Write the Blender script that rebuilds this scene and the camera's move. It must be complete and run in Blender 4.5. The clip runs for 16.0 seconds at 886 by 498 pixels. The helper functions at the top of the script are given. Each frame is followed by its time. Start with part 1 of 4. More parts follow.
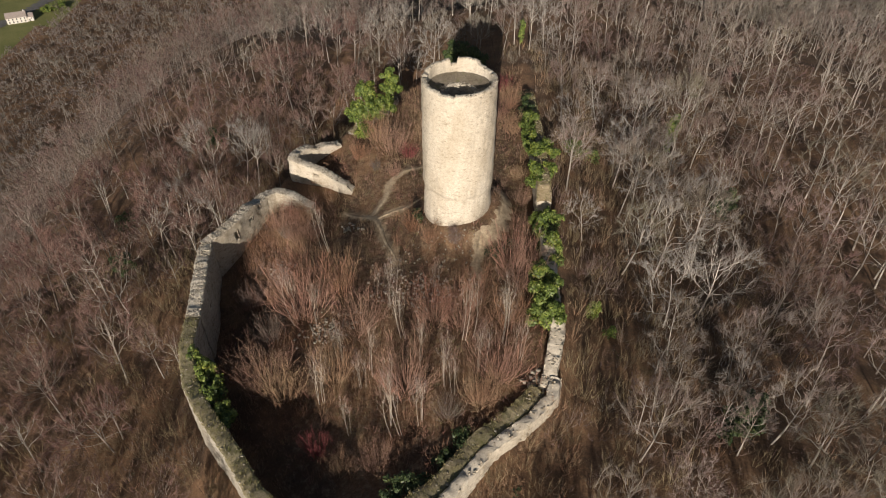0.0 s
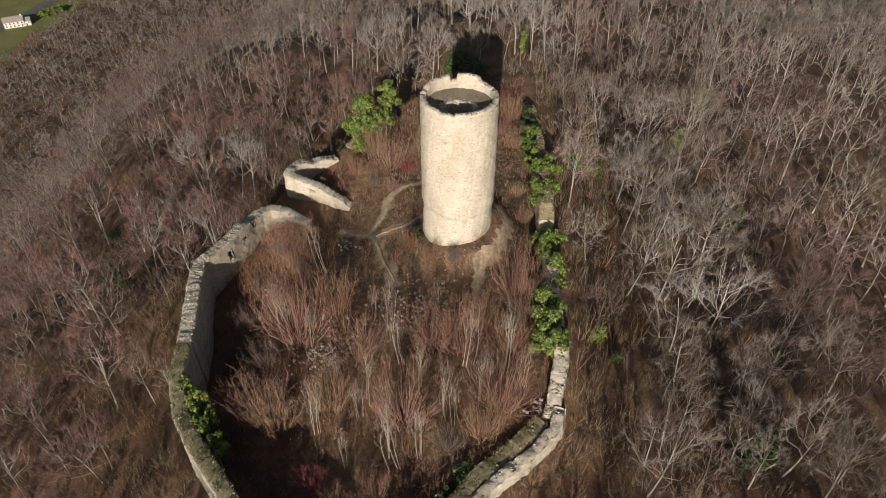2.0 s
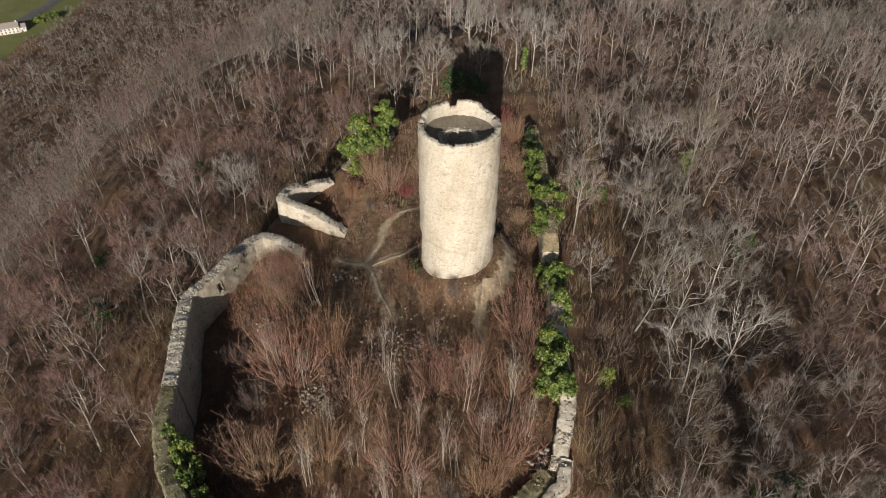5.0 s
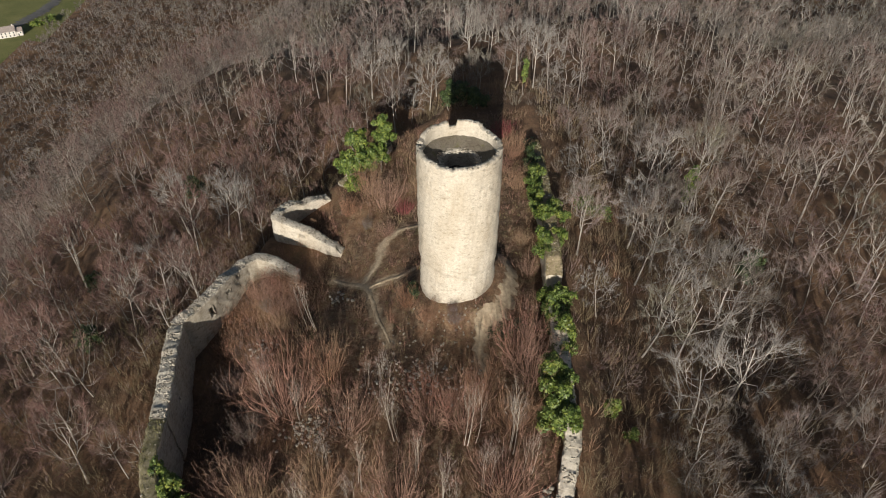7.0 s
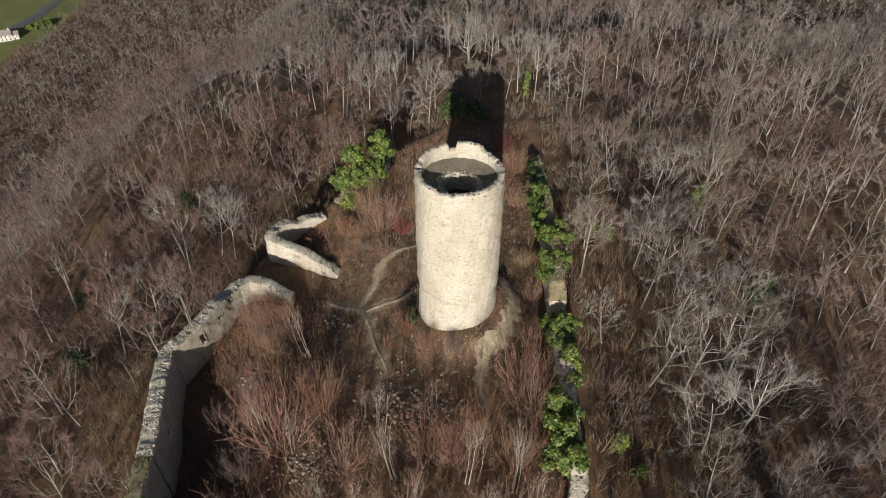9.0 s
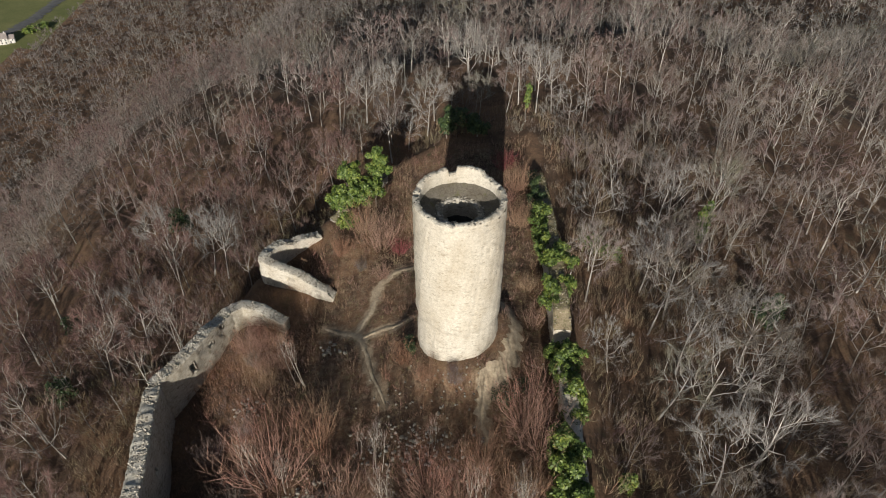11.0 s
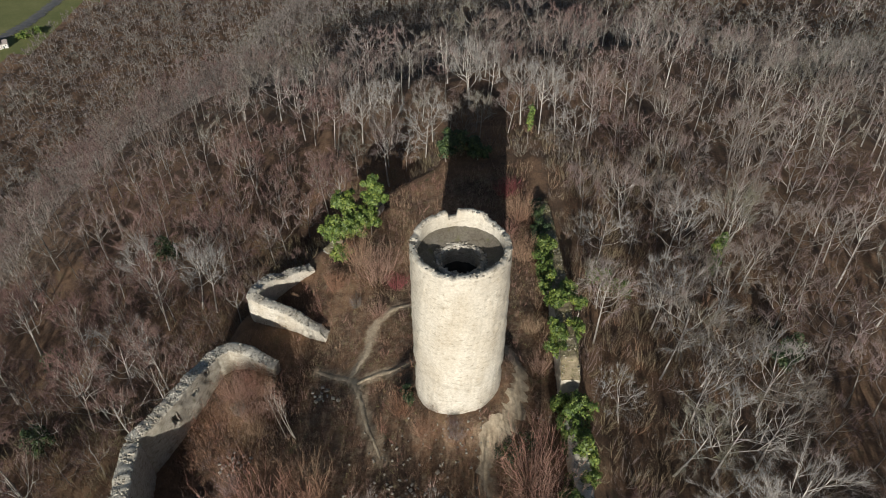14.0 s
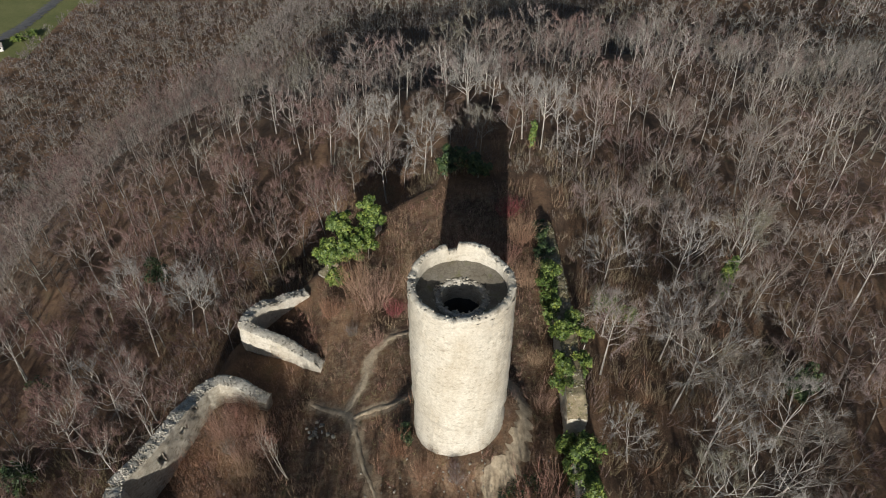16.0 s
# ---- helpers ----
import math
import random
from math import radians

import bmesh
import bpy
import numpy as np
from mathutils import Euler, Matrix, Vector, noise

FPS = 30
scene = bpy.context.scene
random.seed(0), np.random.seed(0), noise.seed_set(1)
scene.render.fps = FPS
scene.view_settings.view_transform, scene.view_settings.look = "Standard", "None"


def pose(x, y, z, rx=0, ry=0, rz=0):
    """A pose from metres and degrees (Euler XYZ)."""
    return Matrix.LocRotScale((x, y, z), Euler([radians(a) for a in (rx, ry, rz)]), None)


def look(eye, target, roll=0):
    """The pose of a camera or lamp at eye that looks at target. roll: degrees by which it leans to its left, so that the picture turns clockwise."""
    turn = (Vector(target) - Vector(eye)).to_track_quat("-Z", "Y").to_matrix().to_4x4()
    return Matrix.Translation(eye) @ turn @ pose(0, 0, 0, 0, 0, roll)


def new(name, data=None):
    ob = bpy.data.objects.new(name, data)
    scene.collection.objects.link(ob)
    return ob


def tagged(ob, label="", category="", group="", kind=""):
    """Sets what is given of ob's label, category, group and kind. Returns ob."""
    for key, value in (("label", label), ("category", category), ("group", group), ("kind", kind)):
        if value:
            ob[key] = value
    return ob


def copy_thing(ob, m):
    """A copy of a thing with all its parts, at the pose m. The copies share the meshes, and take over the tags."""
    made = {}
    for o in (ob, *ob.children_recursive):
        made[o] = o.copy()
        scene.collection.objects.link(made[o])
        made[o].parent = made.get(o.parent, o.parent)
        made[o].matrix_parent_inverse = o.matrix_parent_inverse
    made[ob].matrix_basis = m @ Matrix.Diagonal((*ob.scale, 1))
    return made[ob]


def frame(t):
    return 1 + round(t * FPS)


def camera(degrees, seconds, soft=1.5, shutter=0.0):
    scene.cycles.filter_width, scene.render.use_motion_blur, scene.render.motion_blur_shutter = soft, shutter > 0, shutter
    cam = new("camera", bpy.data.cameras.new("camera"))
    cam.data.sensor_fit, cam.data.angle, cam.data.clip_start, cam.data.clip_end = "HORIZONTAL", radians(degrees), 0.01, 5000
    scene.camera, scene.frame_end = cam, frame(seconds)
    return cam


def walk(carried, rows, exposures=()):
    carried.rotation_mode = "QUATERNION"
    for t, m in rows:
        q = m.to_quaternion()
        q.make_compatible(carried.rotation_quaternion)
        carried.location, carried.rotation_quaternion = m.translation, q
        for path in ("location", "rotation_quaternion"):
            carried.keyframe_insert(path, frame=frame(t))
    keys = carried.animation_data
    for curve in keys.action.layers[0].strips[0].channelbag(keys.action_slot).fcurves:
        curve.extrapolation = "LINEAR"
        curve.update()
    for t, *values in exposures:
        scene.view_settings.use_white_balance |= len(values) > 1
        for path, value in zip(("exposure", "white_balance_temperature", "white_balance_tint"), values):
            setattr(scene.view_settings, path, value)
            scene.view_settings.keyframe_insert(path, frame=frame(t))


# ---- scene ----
cam = camera(66.0, 16.0, 1.05)
# seconds, east, north, height, yaw, pitch, roll
ROWS = [
    (0.0, 0.000, 0.000, 55.505, 0.000, -41.127, -0.031),
    (0.5, -0.005, 0.840, 55.545, -0.013, -41.090, -0.023),
    (1.0, -0.009, 1.691, 55.585, -0.027, -41.054, -0.015),
    (1.5, -0.013, 2.553, 55.625, -0.041, -41.021, -0.006),
    (2.0, -0.016, 3.425, 55.666, -0.056, -40.989, 0.002),
    (2.5, -0.019, 4.309, 55.706, -0.071, -40.958, 0.010),
    (3.0, -0.022, 5.203, 55.747, -0.087, -40.929, 0.018),
    (3.5, -0.024, 6.108, 55.788, -0.103, -40.901, 0.027),
    (4.0, -0.026, 7.024, 55.828, -0.120, -40.875, 0.035),
    (4.6, -0.029, 8.137, 55.877, -0.141, -40.845, 0.045),
    (5.2, -0.031, 9.267, 55.925, -0.162, -40.818, 0.055),
    (5.8, -0.032, 10.412, 55.973, -0.184, -40.793, 0.066),
    (6.5, -0.034, 11.769, 56.029, -0.211, -40.767, 0.078),
    (7.0, -0.035, 12.752, 56.068, -0.230, -40.750, 0.086),
    (7.5, -0.036, 13.746, 56.107, -0.250, -40.734, 0.095),
    (8.0, -0.037, 14.751, 56.146, -0.271, -40.720, 0.103),
    (8.5, -0.038, 15.768, 56.184, -0.292, -40.708, 0.112),
    (9.0, -0.039, 16.796, 56.222, -0.313, -40.697, 0.121),
    (9.6, -0.040, 18.045, 56.267, -0.340, -40.685, 0.131),
    (10.2, -0.041, 19.311, 56.311, -0.367, -40.676, 0.142),
    (10.8, -0.042, 20.593, 56.354, -0.395, -40.670, 0.152),
    (11.5, -0.044, 22.110, 56.404, -0.428, -40.664, 0.165),
    (12.0, -0.045, 23.208, 56.438, -0.453, -40.663, 0.174),
    (12.5, -0.047, 24.318, 56.472, -0.477, -40.662, 0.183),
    (13.0, -0.049, 25.439, 56.504, -0.503, -40.663, 0.192),
    (13.5, -0.051, 26.573, 56.537, -0.528, -40.666, 0.201),
    (14.0, -0.053, 27.718, 56.568, -0.555, -40.670, 0.210),
    (14.5, -0.055, 28.876, 56.598, -0.582, -40.676, 0.219),
    (15.0, -0.058, 30.045, 56.628, -0.609, -40.683, 0.228),
    (15.5, -0.062, 31.227, 56.656, -0.637, -40.692, 0.237),
    (16.0, -0.065, 32.420, 56.684, -0.665, -40.702, 0.246),
]
walk(cam, [(t, pose(x, y, z, 90 + p, 0, w) @ pose(0, 0, 0, 0, 0, -r)) for t, x, y, z, w, p, r in ROWS],
     exposures=[(0.0, 0.0, 7000, 13), (4.0, 0.0, 6750, 11), (8.0, 0.0, 6500, 9), (16.0, 0.0, 6120, 7)])

# ---------------------------------------------------------------- light
SUN_EL, SUN_AZ = radians(18.5), radians(5.5)          # low winter sun; shadows run north, a little to the east
to_sun = Vector((-math.sin(SUN_AZ) * math.cos(SUN_EL), -math.cos(SUN_AZ) * math.cos(SUN_EL), math.sin(SUN_EL)))
world = bpy.data.worlds.new("sky")
scene.world = world
world.use_nodes = True
wn = world.node_tree.nodes
sky = wn.new("ShaderNodeTexSky")
sky.sky_type = "NISHITA"
sky.sun_disc = False
sky.sun_elevation = SUN_EL
sky.sun_rotation = math.pi + SUN_AZ
wn["Background"].inputs["Strength"].default_value = 0.05
world.node_tree.links.new(sky.outputs["Color"], wn["Background"].inputs["Color"])
sun_data = bpy.data.lights.new("sun", "SUN")
sun_data.energy = 5.0
sun_data.angle = radians(0.53)
sun_data.color = (1.0, 0.94, 0.86)
sun = new("sun", sun_data)
sun.matrix_world = look((0, 0, 300), Vector((0, 0, 300)) - to_sun)


# ---------------------------------------------------------------- materials
def nodes_of(name):
    m = bpy.data.materials.new(name)
    m.use_nodes = True
    return m, m.node_tree.nodes, m.node_tree.links, m.node_tree.nodes["Principled BSDF"]


def noise_node(N, L, scale, detail=4, rough=0.6, vec=None, squash=None):
    n = N.new("ShaderNodeTexNoise")
    n.inputs["Scale"].default_value = scale
    n.inputs["Detail"].default_value = detail
    n.inputs["Roughness"].default_value = rough
    if vec is not None:
        if squash:
            mp = N.new("ShaderNodeMapping")
            mp.inputs["Scale"].default_value = squash
            L.new(vec, mp.inputs["Vector"])
            vec = mp.outputs["Vector"]
        L.new(vec, n.inputs["Vector"])
    return n.outputs["Fac"]


def ramp(N, L, fac, stops):
    r = N.new("ShaderNodeValToRGB")
    e = r.color_ramp.elements
    while len(e) < len(stops):
        e.new(0.5)
    for el, (p, c) in zip(e, stops):
        el.position, el.color = p, (*c, 1)
    L.new(fac, r.inputs["Fac"])
    return r.outputs["Color"]


def mix(N, L, fac, a, b, mode="MIX"):
    m = N.new("ShaderNodeMix")
    m.data_type, m.blend_type = "RGBA", mode
    if isinstance(fac, (int, float)):
        m.inputs[0].default_value = fac
    else:
        L.new(fac, m.inputs[0])
    for i, v in ((6, a), (7, b)):
        if isinstance(v, tuple):
            m.inputs[i].default_value = (*v, 1)
        else:
            L.new(v, m.inputs[i])
    return m.outputs[2]


def position(N):
    return N.new("ShaderNodeNewGeometry").outputs["Position"]


def bump(N, L, bsdf, height, strength, dist):
    b = N.new("ShaderNodeBump")
    b.inputs["Strength"].default_value, b.inputs["Distance"].default_value = strength, dist
    L.new(height, b.inputs["Height"])
    L.new(b.outputs["Normal"], bsdf.inputs["Normal"])


def stone_material(name, light, mid, dark, moss=0.0, block=1.0, courses=False, pieces=False):
    """Rubble limestone: small uneven blocks in rough courses, stains in large patches."""
    m, N, L, B = nodes_of(name)
    P = position(N)
    v = N.new("ShaderNodeTexVoronoi")
    v.inputs["Scale"].default_value = 3.2 * block
    mp = N.new("ShaderNodeMapping")
    mp.inputs["Scale"].default_value = (0.75, 0.75, 1.7)
    L.new(P, mp.inputs["Vector"])
    L.new(mp.outputs["Vector"], v.inputs["Vector"])
    edge = N.new("ShaderNodeTexVoronoi")
    edge.feature = "DISTANCE_TO_EDGE"
    edge.inputs["Scale"].default_value = 3.2 * block
    L.new(mp.outputs["Vector"], edge.inputs["Vector"])
    sep = N.new("ShaderNodeSeparateColor")
    L.new(v.outputs["Color"], sep.inputs[0])
    tone = ramp(N, L, sep.outputs[0], [(0.0, mid), (0.45, light), (0.85, light), (1.0, dark)])
    big = ramp(N, L, noise_node(N, L, 0.35, 6, 0.65, P, (1, 1, 0.6)), [(0.32, (0.72, 0.68, 0.62)), (0.58, (1.0, 1.0, 1.0))])
    fine = ramp(N, L, noise_node(N, L, 5.0, 6, 0.75, P), [(0.3, (0.66, 0.62, 0.56)), (0.62, (1.06, 1.05, 1.03))])
    joint = ramp(N, L, edge.outputs["Distance"], [(0.0, (0.66, 0.62, 0.56)), (0.09, (1, 1, 1))])
    c = mix(N, L, 0.8, tone, big, "MULTIPLY")
    c = mix(N, L, 0.75, c, fine, "MULTIPLY")
    c = mix(N, L, 0.3 if courses else 0.55, c, joint, "MULTIPLY")
    pit = ramp(N, L, noise_node(N, L, 2.1, 7, 0.72, P, (1, 1, 1.5)), [(0.56, (1, 1, 1)), (0.68, (0.62, 0.57, 0.50))])
    c = mix(N, L, 0.75, c, pit, "MULTIPLY")
    if pieces:
        isl = N.new("ShaderNodeNewGeometry").outputs["Random Per Island"]
        c = mix(N, L, 1.0, c, ramp(N, L, isl, [(0.0, (0.55, 0.53, 0.50)), (0.5, (0.92, 0.91, 0.89)), (1.0, (1.22, 1.21, 1.19))]), "MULTIPLY")
    streak = ramp(N, L, noise_node(N, L, 1.0, 5, 0.7, P, (1.6, 1.6, 0.16)), [(0.56, (0, 0, 0)), (0.75, (1, 1, 1))])
    c = mix(N, L, streak, c, mix(N, L, 0.65, c, dark))
    if courses:                                        # offset course's overhang shade painted as a spotted dark line; stone darkens towards the rim
        sz = N.new("ShaderNodeSeparateXYZ")
        L.new(P, sz.inputs[0])
        wob = N.new("ShaderNodeMath")
        wob.operation = "MULTIPLY_ADD"
        L.new(noise_node(N, L, 0.9, 4, 0.7, P), wob.inputs[0])
        wob.inputs[1].default_value = 1.1
        L.new(sz.outputs["Z"], wob.inputs[2])
        mr = N.new("ShaderNodeMapRange")
        mr.inputs["From Min"].default_value, mr.inputs["From Max"].default_value = -2.0, 20.0
        L.new(wob.outputs[0], mr.inputs["Value"])
        dark_bands = ramp(N, L, mr.outputs[0], [(0.279, (0, 0, 0)), (0.293, (0.75, 0.75, 0.75)), (0.312, (0, 0, 0)), (0.78, (0, 0, 0)), (0.95, (0.55, 0.55, 0.55))])
        spots = ramp(N, L, noise_node(N, L, 2.4, 6, 0.8, P), [(0.38, (0, 0, 0)), (0.62, (1, 1, 1))])
        c = mix(N, L, mix(N, L, 1.0, dark_bands, spots, "MULTIPLY"), c, mix(N, L, 0.75, c, dark))
    if moss:
        g = ramp(N, L, noise_node(N, L, 0.9, 5, 0.7, P), [(0.62 - 0.25 * moss, (0, 0, 0)), (0.78 - 0.2 * moss, (1, 1, 1))])
        c = mix(N, L, g, c, (0.12, 0.115, 0.045))
    L.new(c, B.inputs["Base Color"])
    B.inputs["Roughness"].default_value = 0.95
    h = mix(N, L, 0.5, mix(N, L, 0.5, joint, fine), pit)
    bump(N, L, B, h, *((0.7, 0.10) if courses else (0.8, 0.08)))
    return m


def ground_material():
    m, N, L, B = nodes_of("leaf litter")
    P = position(N)
    a = ramp(N, L, noise_node(N, L, 0.16, 6, 0.7, P), [(0.28, (0.070, 0.046, 0.032)), (0.44, (0.130, 0.080, 0.051)), (0.58, (0.235, 0.140, 0.083)), (0.78, (0.15, 0.135, 0.075))])
    b = ramp(N, L, noise_node(N, L, 3.5, 8, 0.8, P), [(0.3, (0.35, 0.33, 0.3)), (0.65, (1.3, 1.25, 1.15))])
    c = mix(N, L, 0.85, a, b, "MULTIPLY")
    green = ramp(N, L, noise_node(N, L, 0.4, 5, 0.75, P), [(0.60, (0, 0, 0)), (0.72, (1, 1, 1))])
    c = mix(N, L, green, c, mix(N, L, 0.7, c, (0.06, 0.075, 0.025)))
    worn = N.new("ShaderNodeAttribute")
    worn.attribute_name = "worn"
    edge = N.new("ShaderNodeMath")
    edge.operation = "MULTIPLY_ADD"
    L.new(noise_node(N, L, 1.3, 6, 0.8, P), edge.inputs[0])
    edge.inputs[1].default_value = 0.9
    L.new(worn.outputs["Fac"], edge.inputs[2])
    fac = ramp(N, L, edge.outputs[0], [(0.72, (0, 0, 0)), (1.08, (1, 1, 1))])
    soil = ramp(N, L, noise_node(N, L, 0.8, 8, 0.75, P), [(0.3, (0.27, 0.19, 0.125)), (0.5, (0.40, 0.305, 0.205)), (0.7, (0.56, 0.455, 0.32))])
    c = mix(N, L, fac, c, mix(N, L, 0.6, soil, b, "MULTIPLY"))
    L.new(c, B.inputs["Base Color"])
    B.inputs["Roughness"].default_value = 1.0
    bump(N, L, B, noise_node(N, L, 6, 6, 0.8, P), 0.8, 0.15)
    return m


def plain_noise(name, stops, scale, rough=0.9, detail=6, fine=None):
    m, N, L, B = nodes_of(name)
    P = position(N)
    c = ramp(N, L, noise_node(N, L, scale, detail, 0.7, P), stops)
    if fine:
        c = mix(N, L, 0.7, c, ramp(N, L, noise_node(N, L, fine, 4, 0.7, P), [(0.3, (0.5, 0.5, 0.5)), (0.7, (1.25, 1.25, 1.25))]), "MULTIPLY")
    L.new(c, B.inputs["Base Color"])
    B.inputs["Roughness"].default_value = rough
    return m


def twig_material(name, stops, jitter=0.5, drift=0.075, tints=None, single=False):
    """Bare twigs and bark: the tint drifts over the hill, differs from tree to tree and from twig to twig.
    single: trees that are objects of their own; else the tree's number is read from the mesh."""
    m, N, L, B = nodes_of(name)
    P = position(N)
    c = ramp(N, L, noise_node(N, L, drift, 5, 0.75, P), stops)
    if tints:
        if single:
            which = N.new("ShaderNodeObjectInfo").outputs["Random"]
        else:
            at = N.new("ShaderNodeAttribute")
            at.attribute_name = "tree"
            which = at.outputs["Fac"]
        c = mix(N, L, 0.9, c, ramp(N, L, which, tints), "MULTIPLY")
    isl = N.new("ShaderNodeNewGeometry").outputs["Random Per Island"]
    c = mix(N, L, jitter, c, ramp(N, L, isl, [(0.0, (0.4, 0.38, 0.37)), (1.0, (1.6, 1.55, 1.5))]), "MULTIPLY")
    L.new(c, B.inputs["Base Color"])
    B.inputs["Roughness"].default_value = 0.9
    return m


def leaf_material(name, a, b, c3):
    m, N, L, B = nodes_of(name)
    P = position(N)
    isl = N.new("ShaderNodeNewGeometry").outputs["Random Per Island"]
    c = ramp(N, L, isl, [(0.0, a), (0.55, b), (1.0, c3)])
    c = mix(N, L, 0.6, c, ramp(N, L, noise_node(N, L, 0.7, 4, 0.6, P), [(0.35, (0.5, 0.58, 0.6)), (0.5, (1.0, 1.0, 1.0)), (0.68, (1.7, 1.35, 1.0))]), "MULTIPLY")
    L.new(c, B.inputs["Base Color"])
    B.inputs["Roughness"].default_value = 0.55
    return m


M_TOWER = stone_material("pale limestone masonry", (0.71, 0.655, 0.56), (0.66, 0.605, 0.51), (0.52, 0.47, 0.385), 0.0, 1.25, True)
M_WALL = stone_material("grey weathered limestone", (0.58, 0.545, 0.48), (0.49, 0.46, 0.40), (0.30, 0.275, 0.235), 0.12)
M_TOP = stone_material("lichen-grey rubble", (0.62, 0.58, 0.50), (0.50, 0.465, 0.40), (0.28, 0.26, 0.215), 0.0, 1.6)
M_BLOCK = stone_material("loose lichen-grey blocks", (0.64, 0.60, 0.53), (0.52, 0.485, 0.42), (0.30, 0.28, 0.235), 0.0, 1.6, False, True)
M_PALE_BLOCK = stone_material("loose pale limestone", (0.66, 0.60, 0.50), (0.58, 0.52, 0.43), (0.42, 0.37, 0.29), 0.0, 1.4, False, True)
M_MOSS = stone_material("mossy grass-grown rubble", (0.36, 0.32, 0.22), (0.27, 0.24, 0.15), (0.17, 0.15, 0.09), 0.55)
M_CREST = stone_material("earthy tan wall crest", (0.40, 0.33, 0.22), (0.31, 0.25, 0.16), (0.20, 0.165, 0.10), 0.25)
M_STRAW = twig_material("dry grass", [(0.3, (0.30, 0.24, 0.12)), (0.5, (0.24, 0.215, 0.10)), (0.7, (0.15, 0.165, 0.055))])
M_DECK = stone_material("dark earthy mortar deck", (0.20, 0.18, 0.145), (0.18, 0.16, 0.13), (0.13, 0.115, 0.09), 0.25, 0.7)
M_STONE = plain_noise("loose limestone", [(0.3, (0.22, 0.20, 0.16)), (0.55, (0.42, 0.38, 0.31)), (0.75, (0.55, 0.51, 0.43))], 1.7, 0.95, 6, 9)
M_GROUND = ground_material()
M_PATH = plain_noise("trodden earth", [(0.3, (0.34, 0.255, 0.165)), (0.5, (0.47, 0.37, 0.25)), (0.72, (0.58, 0.47, 0.33))], 0.7, 1.0, 8, 2.5)
BARK = [(0.32, (0.29, 0.250, 0.222)), (0.48, (0.36, 0.330, 0.295)), (0.60, (0.42, 0.395, 0.355)), (0.72, (0.34, 0.328, 0.262))]
BARK_TINTS = [(0.0, (0.45, 0.41, 0.39)), (0.3, (0.75, 0.72, 0.69)), (0.6, (1.0, 1.0, 0.98)), (1.0, (1.3, 1.3, 1.28))]
TWIG = [(0.29, (0.205, 0.124, 0.118)), (0.42, (0.202, 0.148, 0.136)), (0.53, (0.212, 0.187, 0.166)), (0.68, (0.180, 0.167, 0.118))]
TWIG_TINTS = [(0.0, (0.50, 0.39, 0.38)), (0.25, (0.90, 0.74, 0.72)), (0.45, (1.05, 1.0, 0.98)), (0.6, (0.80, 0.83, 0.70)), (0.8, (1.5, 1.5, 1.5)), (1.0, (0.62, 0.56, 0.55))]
M_TWIG_RED = twig_material("red-brown bare twigs", [(0.3, (0.20, 0.118, 0.105)), (0.5, (0.215, 0.145, 0.125)), (0.7, (0.19, 0.135, 0.105))], 0.6, 0.05, [(0.0, (0.5, 0.42, 0.42)), (0.4, (0.95, 0.85, 0.84)), (0.7, (1.1, 1.1, 1.08)), (1.0, (0.75, 0.68, 0.66))], True)
M_BARK = twig_material("grey bark", BARK, 0.35, 0.05, BARK_TINTS, True)
M_TWIG = twig_material("bare twigs", TWIG, 0.6, 0.05, TWIG_TINTS, True)
M_BARK_WOOD = twig_material("grey bark of the woods", BARK, 0.35, 0.05, BARK_TINTS)
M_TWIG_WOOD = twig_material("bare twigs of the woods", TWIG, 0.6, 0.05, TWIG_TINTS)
# distance haze is put into these greyer twig colours
M_TWIG_FAR = twig_material("haze-greyed bare twigs of the far woods", [(0.29, (0.200, 0.148, 0.148)), (0.42, (0.190, 0.160, 0.150)), (0.53, (0.205, 0.192, 0.172)), (0.68, (0.172, 0.168, 0.125))], 0.6, 0.035, [(0.0, (0.55, 0.50, 0.50)), (0.3, (0.9, 0.86, 0.86)), (0.5, (1.05, 1.03, 1.0)), (0.7, (0.8, 0.84, 0.74)), (0.85, (1.4, 1.4, 1.4)), (1.0, (0.7, 0.66, 0.66))])
M_SCRUB = twig_material("tan and olive scrub twigs", [(0.25, (0.27, 0.185, 0.11)), (0.45, (0.215, 0.165, 0.105)), (0.6, (0.26, 0.21, 0.115)), (0.78, (0.20, 0.185, 0.085))])
M_TWIG_PALE = twig_material("pale grey bare twigs", [(0.3, (0.235, 0.212, 0.194)), (0.7, (0.315, 0.295, 0.268))], 0.5)
M_YOUNG = twig_material("tan-grey sapling bark", [(0.3, (0.37, 0.315, 0.26)), (0.7, (0.50, 0.455, 0.385))], 0.35)
M_PALE = twig_material("pale smooth bark", [(0.3, (0.45, 0.40, 0.35)), (0.7, (0.60, 0.56, 0.50))], 0.35)
M_BRUSH = twig_material("russet brushwood", [(0.25, (0.36, 0.18, 0.10)), (0.45, (0.29, 0.17, 0.11)), (0.6, (0.34, 0.25, 0.155)), (0.78, (0.25, 0.21, 0.12))])
M_RED = twig_material("red-brown stems", [(0.3, (0.35, 0.155, 0.115)), (0.5, (0.31, 0.185, 0.14)), (0.7, (0.36, 0.245, 0.175))])
M_CRIMSON = twig_material("crimson dogwood stems", [(0.3, (0.24, 0.055, 0.06)), (0.7, (0.28, 0.09, 0.085))])
M_IVY = leaf_material("ivy leaves", (0.045, 0.075, 0.016), (0.11, 0.165, 0.030), (0.24, 0.29, 0.065))
